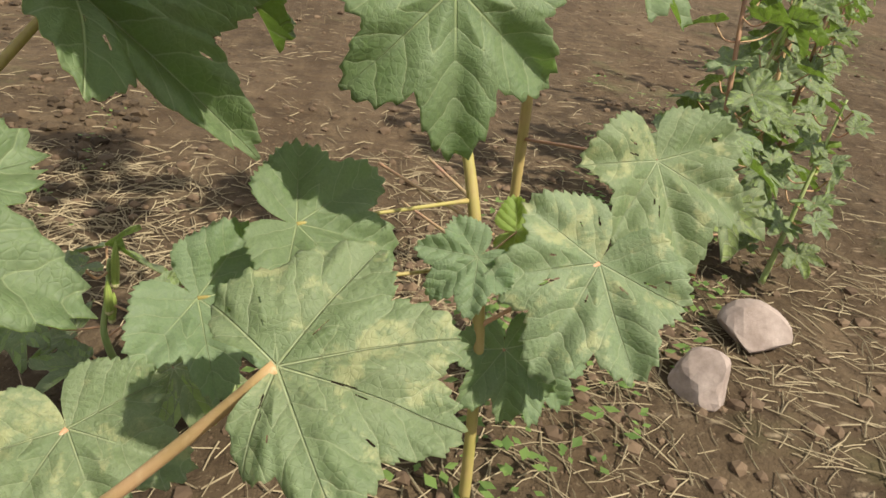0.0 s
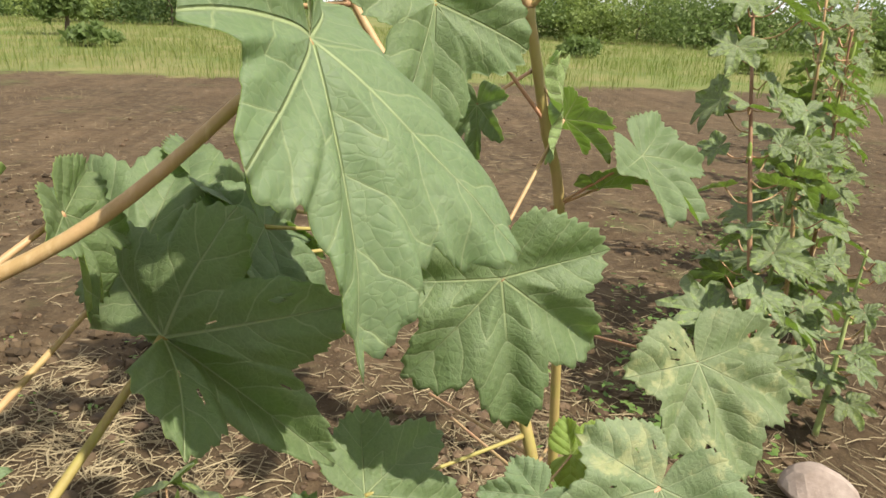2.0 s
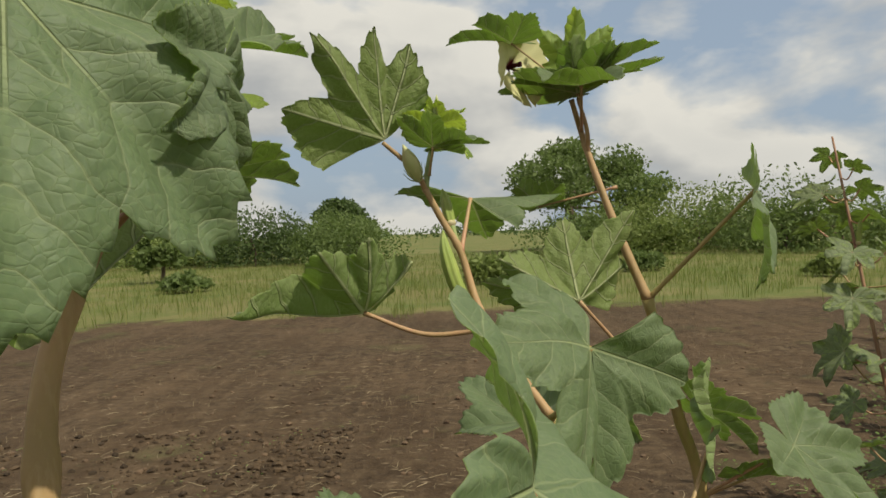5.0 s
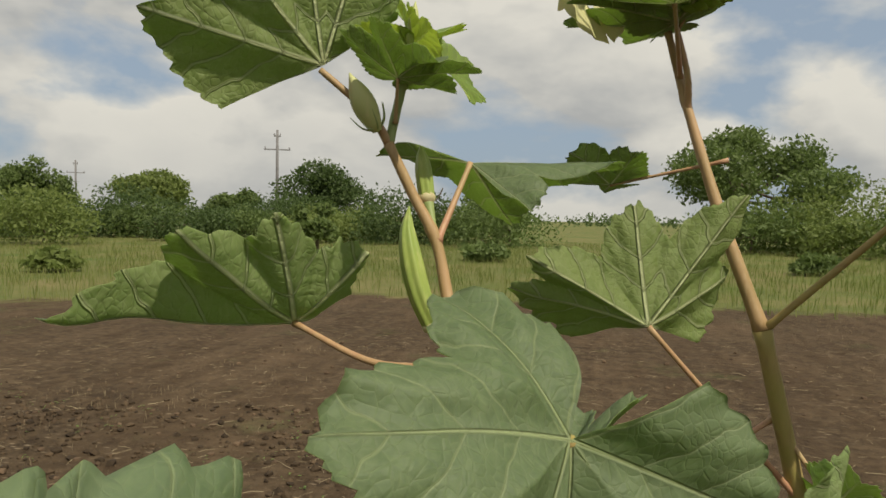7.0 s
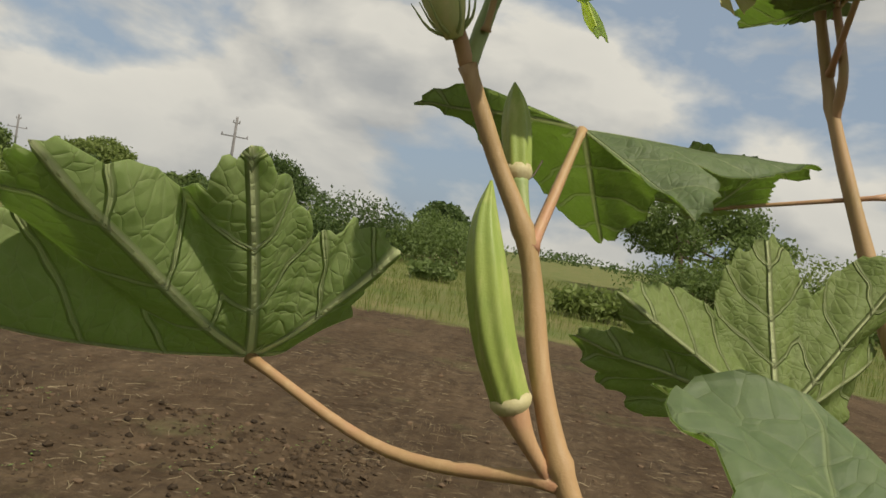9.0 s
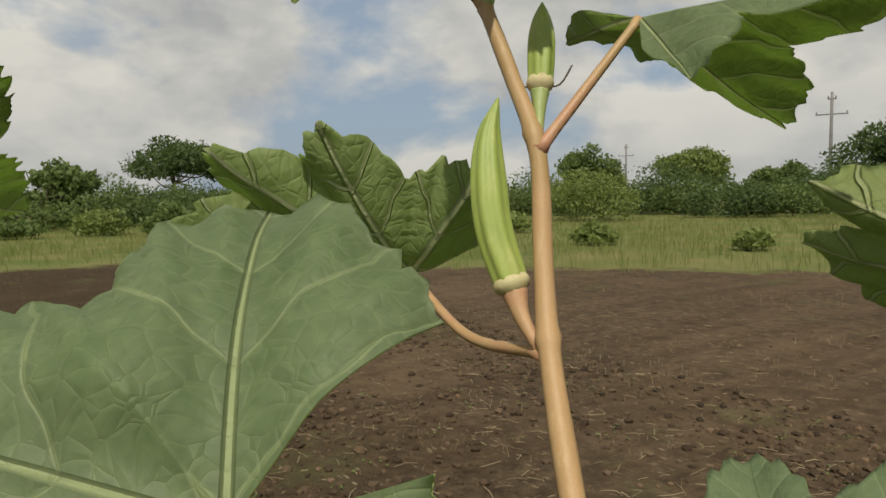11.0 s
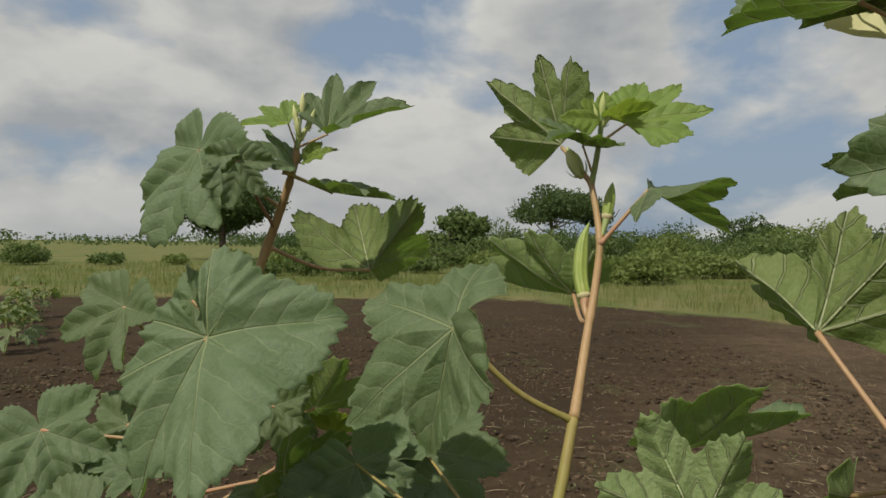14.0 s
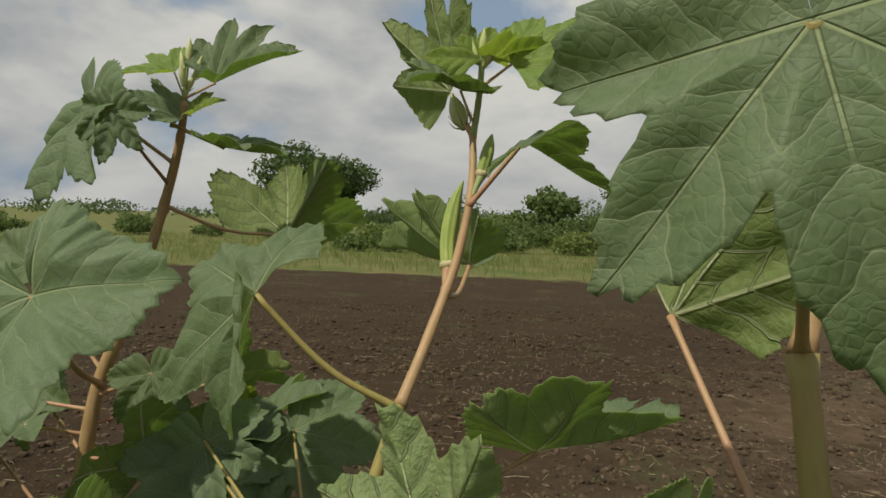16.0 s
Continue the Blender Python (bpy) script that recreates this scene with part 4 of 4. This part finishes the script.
    rib_leaf(p, (-0.231, 0.588, 1.490), (-0.223, 0.573, 1.534), [(-0.173, 0.549, 1.517), (-0.203, 0.475, 1.525), (-0.243, 0.514, 1.569), (-0.263, 0.563, 1.59)], (0.5, 0.2, 0.8), 29, r=0.0022, lobes=0.45, arch=0.03, mats=YOUNG)
    rib_leaf(p, (-0.236, 0.582, 1.465), (-0.223, 0.589, 1.448), [(-0.173, 0.555, 1.441), (-0.183, 0.501, 1.488), (-0.243, 0.519, 1.526), (-0.263, 0.562, 1.498)], (0.6, 0.3, 0.7), 30, r=0.0022, lobes=0.45, arch=0.03)
    rib_leaf(p, (-0.236, 0.582, 1.460), (-0.223, 0.605, 1.455), [(-0.173, 0.649, 1.459), (-0.223, 0.673, 1.484), (-0.253, 0.636, 1.503)], (0.4, -0.2, 0.8), 31, r=0.002, lobes=0.4, mats=YOUNG)
    leaf(p, (-0.24, 0.56, 1.44), (-0.25, 0.66, 1.40), (-0.24, 0.78, 1.39), (0.1, 0, 1), 32, 0.13, lobes=0.5, droop=0.1, fold=0.2)
    for end in ((-0.224, 0.592, 1.545), (-0.228, 0.612, 1.540), (-0.222, 0.600, 1.560)):
        stalk(p, Vector((-0.231, 0.589, 1.485)) - p.location, Vector(end) - p.location, 0.0034, 0.0024, 0.0, STALK_GREEN)
    for a, b, r in (((-0.222, 0.600, 1.545), (-0.222, 0.602, 1.598), 0.0075), ((-0.226, 0.590, 1.53), (-0.228, 0.582, 1.575), 0.0065), ((-0.226, 0.610, 1.52), (-0.222, 0.626, 1.565), 0.0065), ((-0.216, 0.596, 1.505), (-0.206, 0.592, 1.545), 0.007), ((-0.228, 0.596, 1.50), (-0.226, 0.612, 1.535), 0.006)):
        bud(p, a, b, r)
    for piece in p.children:
        if piece not in below:
            piece.location += Vector((0.018, 0.012, 0.072))


def plant_two():
    """The plant with the big ribbed pod."""
    p = thing("okra_plant", (0.42, 0.76, 0), "okra plant with tan stem, ribbed pods and buds", "plant", "okra plants in the row")
    stem(p, [(0.42, 0.76, -0.02), (0.392, 0.794, 0.37), (0.355, 0.86, 0.60), (0.30, 0.945, 0.78), (0.215, 1.035, 0.97), (0.157, 1.08, 1.115)], 0.0108, 0.0080, STEM_GREEN, (0.55, 0.8), "lower_stem")
    stem(p, [(0.159, 1.079, 1.11), (0.110, 1.103, 1.18), (0.070, 1.124, 1.247), (0.048, 1.139, 1.30), (0.029, 1.151, 1.371), (0.000, 1.153, 1.425), (-0.026, 1.150, 1.478)], 0.0079, 0.0054, STEM_TAN, (0.0, 0.35, 0.70, 1.0))
    # the head splits: one arm holds a bud and a leaf, the other the young shoot
    stem(p, [(-0.026, 1.150, 1.478), (-0.042, 1.132, 1.508), (-0.090, 1.110, 1.552)], 0.0052, 0.0034, STALK_PINK, (), "head_branch")
    stem(p, [(-0.026, 1.150, 1.476), (-0.018, 1.156, 1.52), (-0.008, 1.160, 1.565), (-0.002, 1.16, 1.60)], 0.0055, 0.0042, STALK_GREEN, (0.6,), "shoot")
    pod(p, (0.034, 1.124, 1.284), (0.001, 1.140, 1.409), 0.0128, (-0.007, -0.008, 0.0), (0.066, 1.125, 1.240), "green ribbed okra pod with a pale rim")
    pod(p, (0.014, 1.167, 1.419), (0.002, 1.180, 1.479), 0.0098, (0, 0, 0), (0.030, 1.151, 1.372), "small young okra pod on a pale collar")
    for q in (-1, 1):
        bm = bmesh.new()
        a = Vector((0.014, 1.167, 1.417)) - p.location
        side = Vector((0.6, 0.75, 0)) * q
        tube(bm, spline([a, a + side * 0.014 + Vector((0, 0, 0.001)), a + side * 0.023 + Vector((0, 0, 0.014))], 4), lambda t: 0.0007, 5)
        part("dry_bract", bm, DARK_HAIR, p)
    rib_leaf(p, (0.068, 1.125, 1.244), (-0.136, 1.147, 1.276), [(-0.05, 1.162, 1.36), (-0.106, 1.049, 1.39), (-0.171, 0.978, 1.375), (-0.30, 0.965, 1.305), (-0.25, 1.14, 1.29)], (0, 0.6, 0.8), 41, "green leaf held level on a pink-tan stalk", 0.022, 0.0048, lobes=0.36, wave=0.07, arch=-0.04)
    rib_leaf(p, (0.030, 1.151, 1.371), (0.051, 1.225, 1.463), [(0.126, 1.18, 1.407), (0.232, 1.285, 1.465), (0.085, 1.345, 1.385), (-0.088, 1.29, 1.482)], (0.0, 0.0, 1), 42, lobes=0.42, wave=0.05, arch=0.02, wedge=(12, 12))
    rib_leaf(p, None, (-0.086, 1.109, 1.556), [(-0.217, 0.990, 1.588), (-0.167, 0.978, 1.69), (-0.095, 1.068, 1.722), (-0.036, 1.108, 1.705)], (-0.60, 0.70, 0.12), 43, lobes=0.5, wave=0.05, arch=0.0)
    rib_leaf(p, (-0.012, 1.155, 1.545), (-0.0, 1.204, 1.582), [(0.05, 1.3, 1.555), (0.03, 1.343, 1.602), (-0.03, 1.31, 1.654), (-0.05, 1.247, 1.664)], (0.55, -0.2, 0.8), 44, r=0.0028, lobes=0.5, arch=0.03, mats=YOUNG)
    rib_leaf(p, (-0.006, 1.158, 1.58), (0.0, 1.159, 1.587), [(0.04, 1.079, 1.582), (0.0, 1.124, 1.617), (-0.03, 1.176, 1.643)], (0.5, 0.1, 0.85), 45, r=0.002, lobes=0.45, arch=0.03, mats=YOUNG)
    leaf(p, (-0.006, 1.158, 1.57), (-0.01, 1.175, 1.59), (-0.06, 1.24, 1.60), (-0.1, 0, 1), 46, 0.09, r=0.002, mat=YOUNG, lobes=0.5, fold=0.3, teeth=0.06)
    leaf(p, (-0.018, 1.148, 1.50), (-0.01, 1.13, 1.545), (0.04, 1.08, 1.56), (0.3, 0.2, 1), 47, 0.10, r=0.0024, lobes=0.5, fold=0.3)
    rib_leaf(p, (0.158, 1.079, 1.105), (0.187, 0.895, 1.248), [(0.083, 0.946, 1.34), (0.052, 0.766, 1.277), (0.12, 0.739, 1.087), (0.169, 0.871, 1.056), (0.322, 0.941, 1.187)], (0.46, -0.55, 0.66), 48, "broad grey-green lobed leaf with pale veins", 0.02, 0.0052, STEM_GREEN, lobes=0.40, wave=0.06, wedge=(48, 48))
    leaf(p, (0.30, 0.945, 0.78), (0.265, 0.70, 0.935), (0.29, 0.66, 0.74), (0.1, -0.85, 0.5), 49, 0.20, lobes=0.35, droop=0.1, fold=-0.1)
    leaf(p, (0.385, 0.80, 0.40), (0.56, 0.80, 0.54), (0.455, 0.665, 0.40), (0.05, -0.62, 0.78), 50, 0.21, sag=-0.03, mat=WORN, lobes=0.28, droop=0.1, wave=0.08, holes=10, label="pale bleached leaf full of insect damage")
    leaf(p, (0.57, 1.495, 0.48), (0.717, 1.043, 0.627), (0.785, 0.88, 0.44), (0.1, -0.72, 0.68), 51, 0.22, sag=0.0, mat=WORN, stalk_mat=STEM_RED, lobes=0.28, droop=0.1, wave=0.08, holes=8, label="pale bleached leaf full of insect damage")
    leaf(p, (0.375, 0.82, 0.46), (0.362, 0.78, 0.545), (0.28, 0.73, 0.50), (0, -0.7, 0.7), 52, 0.10, r=0.003, lobes=0.3)
    leaf(p, (0.37, 0.83, 0.50), (0.444, 0.90, 0.53), (0.51, 0.87, 0.56), (0, -0.6, 0.8), 53, 0.085, r=0.0025, mat=YOUNG, lobes=0.4)
    leaf(p, (0.215, 1.035, 0.97), (0.140, 1.255, 1.056), (0.19, 1.42, 1.12), (-0.42, -0.1, 0.9), 54, 0.19, sag=0.01, r=0.0045, lobes=0.42, droop=0.0, fold=0.32, wave=0.08)
    leaf(p, (0.28, 0.97, 0.83), (0.44, 1.15, 1.06), (0.42, 1.10, 1.17), (-0.92, 0.05, 0.35), 55, 0.135, lobes=0.4, droop=-0.05, fold=0.1, wave=0.09, label="young leaf that turns up its pale ribbed underside")
    leaf(p, (0.35, 0.86, 0.60), (0.10, 0.70, 0.62), (0.22, 0.72, 0.60), (0.0, -0.5, 0.85), 38, 0.16, stalk_mat=STEM_GREEN, r=0.0034, lobes=0.35, wave=0.07)
    leaf(p, (0.37, 0.83, 0.50), (-0.02, 0.66, 0.52), (0.10, 0.62, 0.46), (0.0, -0.5, 0.85), 39, 0.16, stalk_mat=STEM_GREEN, r=0.0034, lobes=0.4, wave=0.07)
    leaf(p, (0.25, 1.0, 0.89), (-0.04, 0.74, 0.945), (0.08, 0.80, 0.87), (0.65, 0.1, 0.7), 35, 0.18, stalk_mat=STEM_GREEN, r=0.0034, lobes=0.4, droop=0.25)
    leaf(p, (0.25, 1.0, 0.89), (-0.10, 0.86, 0.985), (0.0, 0.95, 0.91), (0.6, 0.2, 0.75), 36, 0.18, stalk_mat=STEM_GREEN, r=0.0034, lobes=0.35, droop=0.2)
    leaf(p, (0.25, 1.0, 0.89), (-0.02, 0.74, 0.985), (0.07, 0.80, 0.86), (0.7, -0.3, 0.6), 77, 0.15, stalk_mat=STEM_GREEN, r=0.0034, lobes=0.5, droop=0.2, fold=-0.15, wave=0.08)
    leaf(p, (0.40, 0.79, 0.30), (0.50, 0.86, 0.30), (0.60, 0.80, 0.22), (0, -0.5, 0.8), 56, 0.13, lobes=0.35)
    leaf(p, (0.40, 0.785, 0.28), (0.44, 0.80, 0.36), (0.46, 0.72, 0.24), (0.1, -0.8, 0.6), 57, 0.14, lobes=0.4)
    # leafless stalks low on the stem
    for a, b in [((0.355, 0.86, 0.6), (0.305, 1.15, 0.546)), ((0.362, 0.845, 0.57), (0.208, 1.027, 0.576)), ((0.366, 0.838, 0.55), (0.43, 1.006, 0.465)), ((0.37, 0.83, 0.52), (0.263, 1.134, 0.453))]:
        stalk(p, Vector(a) - p.location, Vector(b) - p.location, 0.0036, 0.0026, 0.0, STALK_PINK, name="bare_stalk")
    for a, b, r in (((-0.003, 1.16, 1.59), (-0.001, 1.163, 1.635), 0.0065), ((-0.003, 1.163, 1.575), (0.002, 1.178, 1.61), 0.006), ((-0.004, 1.155, 1.58), (-0.002, 1.145, 1.615), 0.005)):
        bud(p, a, b, r)
    bud(p, (-0.034, 1.136, 1.490), (-0.058, 1.112, 1.548), 0.0150, "plump closed flower bud on the stem")


def flower(plant, center, facing, size, label):
    """Five cupped overlapping petals round a dark eye and a short column."""
    o = plant.location
    z = Vector(facing).normalized()
    head = frame_of(center, Vector(center) + z.orthogonal(), z)
    ob = None
    for i in range(5):
        rnd = random.Random(i)
        verts, maps, faces = [], [], []
        nu, nv = 9, 9
        for a in range(nu):
            s = a / (nu - 1)
            for b in range(nv):
                q = b / (nv - 1) * 2 - 1
                w = 0.62 * math.sin(min(1.0, s * 1.05) * 1.9) + 0.06
                x = q * w * s ** 0.6
                r = s * (1 - 0.10 * q * q)
                up = 0.55 * s ** 0.8 + 0.10 * q * (1 if b > 4 else 0.5) + 0.04 * math.sin(9 * q + i) * s
                verts.append((x * size, r * size * 0.95, up * size * 0.9))
                maps.append((s, 0.5 + q * 0.5))
        for a in range(nu - 1):
            for b in range(nv - 1):
                k = a * nv + b
                faces.append((k, k + 1, k + nv + 1, k + nv))
        mesh = bpy.data.meshes.new("petal")
        mesh.from_pydata(verts, [], faces)
        layer = mesh.uv_layers.new(name="ribs")
        layer.data.foreach_set("uv", np.array(maps, dtype=np.float32)[[l.vertex_index for l in mesh.loops]].ravel())
        if ob is None:
            bm = bmesh.new()
            tube(bm, [Vector((0, 0, size * t)) for t in (0, 0.15, 0.3, 0.42)], lambda t: size * (0.06 + 0.02 * math.sin(9 * t)), 8)
            ob = part("flower", bm, PETAL, plant, label)
            ob.matrix_local = Matrix.Translation(-o) @ head
        petal = part("petal", mesh, PETAL, ob)
        petal.matrix_local = pose(0, 0, 0, 0, 0, 72 * i)
        mesh.materials.clear()
        mesh.materials.append(PETAL)
    return ob


def plant_three():
    """The plant with the pale flower at its top."""
    p = thing("okra_plant", (0.60, 1.50, 0), "tall okra plant with olive stem and pale flower", "plant", "okra plants in the row")
    stem(p, [(0.60, 1.50, -0.02), (0.545, 1.484, 0.759), (0.485, 1.468, 1.0), (0.425, 1.454, 1.248)], 0.0135, 0.0115, STEM_GREEN, (0.62, 0.8, 1.0), "lower_stem")
    stem(p, [(0.425, 1.454, 1.246), (0.375, 1.50, 1.40), (0.328, 1.545, 1.57), (0.296, 1.55, 1.69)], 0.0105, 0.0055, STEM_TAN, (0.0, 0.7, 1.0))
    stem(p, [(0.328, 1.545, 1.57), (0.324, 1.53, 1.62), (0.308, 1.535, 1.69)], 0.006, 0.004, STALK_PINK, (), "side_branch")
    leaf(p, (0.425, 1.454, 1.246), (0.620, 1.368, 1.465), (0.665, 1.395, 1.315), (0.68, -0.42, 0.60), 61, 0.212, r=0.0055, stalk_mat=STEM_GREEN, lobes=0.52, droop=0.14, fold=-0.12, wave=0.07, label="large grey-green leaf on a stout green stalk")
    rib_leaf(p, (0.49, 1.468, 1.0), (0.268, 1.385, 1.255), [(0.394, 1.472, 1.318), (0.407, 1.457, 1.441), (0.246, 1.444, 1.422), (0.108, 1.344, 1.348), (0.072, 1.39, 1.301)], (-0.12, 0.95, 0.1), 62, "upright leaf that shows its ribbed pale underside", 0.0, 0.0048, lobes=0.40, wave=0.07, arch=0.03)
    leaf(p, (0.385, 1.52, 1.49), (0.215, 1.555, 1.455), (0.10, 1.53, 1.475), (0.05, 0.3, 1), 63, 0.13, r=0.003, lobes=0.5, fold=0.25)
    below = list(p.children)
    leaf(p, (0.338, 1.548, 1.62), (0.315, 1.42, 1.695), (0.345, 1.22, 1.680), (-0.1, 0.15, 1), 64, 0.19, r=0.004, lobes=0.5, droop=0.1, fold=0.2)
    leaf(p, (0.332, 1.54, 1.68), (0.328, 1.53, 1.70), (0.14, 1.40, 1.715), (-0.1, 0.35, 1), 65, 0.19, r=0.003, lobes=0.5, droop=0.0, fold=0.35)
    leaf(p, (0.332, 1.54, 1.69), (0.342, 1.53, 1.71), (0.47, 1.455, 1.82), (-0.6, 0.2, 0.8), 66, 0.18, r=0.003, lobes=0.5, fold=0.3)
    leaf(p, (0.33, 1.54, 1.70), (0.18, 1.47, 1.80), (0.03, 1.455, 1.835), (0.2, 0, 1), 67, 0.14, r=0.0025, lobes=0.5, fold=0.25)
    leaf(p, (0.33, 1.54, 1.70), (0.32, 1.505, 1.76), (0.33, 1.53, 1.88), (0.2, 1, 0.1), 68, 0.12, r=0.0025, mat=YOUNG, lobes=0.5, fold=0.3)
    leaf(p, (0.545, 1.492, 0.80), (0.702, 1.364, 0.955), (0.86, 1.28, 0.83), (0.25, -0.5, 0.85), 69, 0.20, lobes=0.42, droop=0.2, wave=0.07)
    leaf(p, (0.47, 1.473, 1.12), (0.34, 1.40, 1.05), (0.33, 1.36, 0.95), (-0.6, -0.5, 0.5), 70, 0.12, lobes=0.5, droop=0.2)
    leaf(p, (0.47, 1.473, 1.12), (0.54, 1.43, 1.02), (0.66, 1.40, 0.95), (0.3, 0.5, 0.8), 71, 0.14, lobes=0.5, droop=0.2)
    leaf(p, (0.545, 1.49, 0.80), (0.64, 1.45, 0.86), (0.74, 1.42, 0.90), (0.2, 0.4, 0.9), 72, 0.12, lobes=0.5)
    leaf(p, (0.55, 1.494, 0.74), (0.42, 1.42, 0.72), (0.34, 1.38, 0.68), (-0.2, -0.5, 0.8), 73, 0.10, lobes=0.5)
    flower(p, (0.177, 1.56, 1.770), (0.72, -0.66, 0.0), 0.092, "pale yellow okra flower with a dark eye")
    bm = bmesh.new()
    tube(bm, [q - p.location for q in spline([(0.33, 1.54, 1.70), (0.25, 1.55, 1.745), (0.177, 1.56, 1.770)], 5)], lambda t: 0.003, 8)
    part("flower_stalk", bm, STALK_GREEN, p)
    bud(p, (0.33, 1.54, 1.70), (0.318, 1.506, 1.75), 0.007)
    bud(p, (0.333, 1.537, 1.70), (0.338, 1.495, 1.745), 0.006)
    for piece in p.children:
        if piece not in below:
            piece.location.x -= 0.022


plant_one()
plant_two()
plant_three()


# ---- the rest of the row ----
SHARED = [leaf_mesh(200 + i, 1.0, lobes=0.55, droop=0.25, fold=0.15, wave=0.06, fine=False, mats=(LEAF_WORN, LEAF_UNDER)) for i in range(5)]


def row_plant(x, y, height, seed, leaves, leaf_size, mat, label, lean=(0.0, 0.0)):
    rnd = random.Random(seed)
    p = thing("okra_plant", (x, y, ground_height(x, y)), label, "plant", "okra plants in the row")
    pts = [Vector((lean[0] * t + rnd.uniform(-0.012, 0.012), lean[1] * t + rnd.uniform(-0.012, 0.012), height * t)) for t in (0, 0.25, 0.5, 0.75, 1)]
    line = spline(pts, 6)
    bm = bmesh.new()
    tube(bm, line, lambda t: 0.0095 * (1.1 - 0.75 * t), 8)
    part("stem", bm, mat, p)
    for i in range(leaves):
        t = 0.12 + 0.86 * (i + rnd.random() * 0.7) / leaves
        a = i * 2.4 + rnd.uniform(-0.5, 0.5)
        node = line[min(len(line) - 1, int(t * (len(line) - 1)))]
        out = Vector((math.cos(a), math.sin(a), 0))
        s = leaf_size * rnd.uniform(0.6, 1.15) * (1.15 - 0.55 * t)
        c = node + out * s * rnd.uniform(0.6, 1.2) + Vector((0, 0, s * rnd.uniform(0.1, 0.6)))
        tip = c + out * s + Vector((rnd.uniform(-0.4, 0.4) * s, rnd.uniform(-0.4, 0.4) * s, s * rnd.uniform(-0.9, 0.25)))
        b = part("leaf", rnd.choice(SHARED), LEAF_TOP, p)
        m = frame_of(c, tip, (rnd.uniform(-0.7, 0.7), rnd.uniform(-0.9, 0.5), 1))
        b.matrix_local = m @ Matrix.Diagonal((s, s, s, 1))
        bm = bmesh.new()
        tube(bm, spline([node, node.lerp(c, 0.5) + Vector((0, 0, -0.02)), c], 4), lambda q: 0.0026, 6)
        part("leaf_stalk", bm, STALK_PINK, p)
    for i in range(3):
        t = rnd.uniform(0.5, 0.9)
        node = line[int(t * (len(line) - 1))]
        a = rnd.uniform(0, 6.28)
        o = node + Vector((math.cos(a), math.sin(a), 0)) * 0.014
        pod(p, p.location + o, p.location + o + Vector((math.cos(a) * 0.01, math.sin(a) * 0.01, rnd.uniform(0.05, 0.1))), 0.008)
    return p


row_plant(1.26, 1.68, 1.68, 301, 38, 0.15, STEM_RED, "slender okra plant with reddish stem and small leaves", (0.05, 0.62))
row_plant(1.62, 2.15, 1.42, 305, 30, 0.15, STEM_TAN, "leafy okra plant further along the row", (0.05, 0.25))
row_plant(1.40, 1.92, 0.95, 306, 22, 0.11, STALK_GREEN, "bushy low okra plant beside the tall one", (0.05, 0.1))
row_plant(1.78, 2.30, 1.30, 307, 34, 0.12, STEM_RED, "leafy okra plant further along the row", (0.06, 0.15))
row_plant(1.52, 1.70, 0.62, 308, 16, 0.11, STALK_GREEN, "bushy low okra plant beside the tall one", (0.03, 0.05))
for i in range(9):
    t = 1.25 + i * 0.78
    row_plant(1.35 + 0.60 * t, 1.95 + 0.80 * t, 1.35 + 0.12 * math.sin(i * 2.1), 310 + i, 20, 0.12, STEM_RED if i % 2 else STEM_TAN, "leafy okra plant further along the row", (0.04 * math.sin(i), 0.1))
row_plant(-0.30, 1.03, 0.34, 330, 8, 0.17, STALK_GREEN, "low young okra plant with bright leaves", (0.02, 0.0))
for i in range(7):
    row_plant(-7.2 - 0.75 * i, -4.0 - 0.35 * i + 0.3 * math.sin(i * 3), 0.65, 340 + i, 14, 0.16, STALK_GREEN, "low leafy green crop plant in open soil")
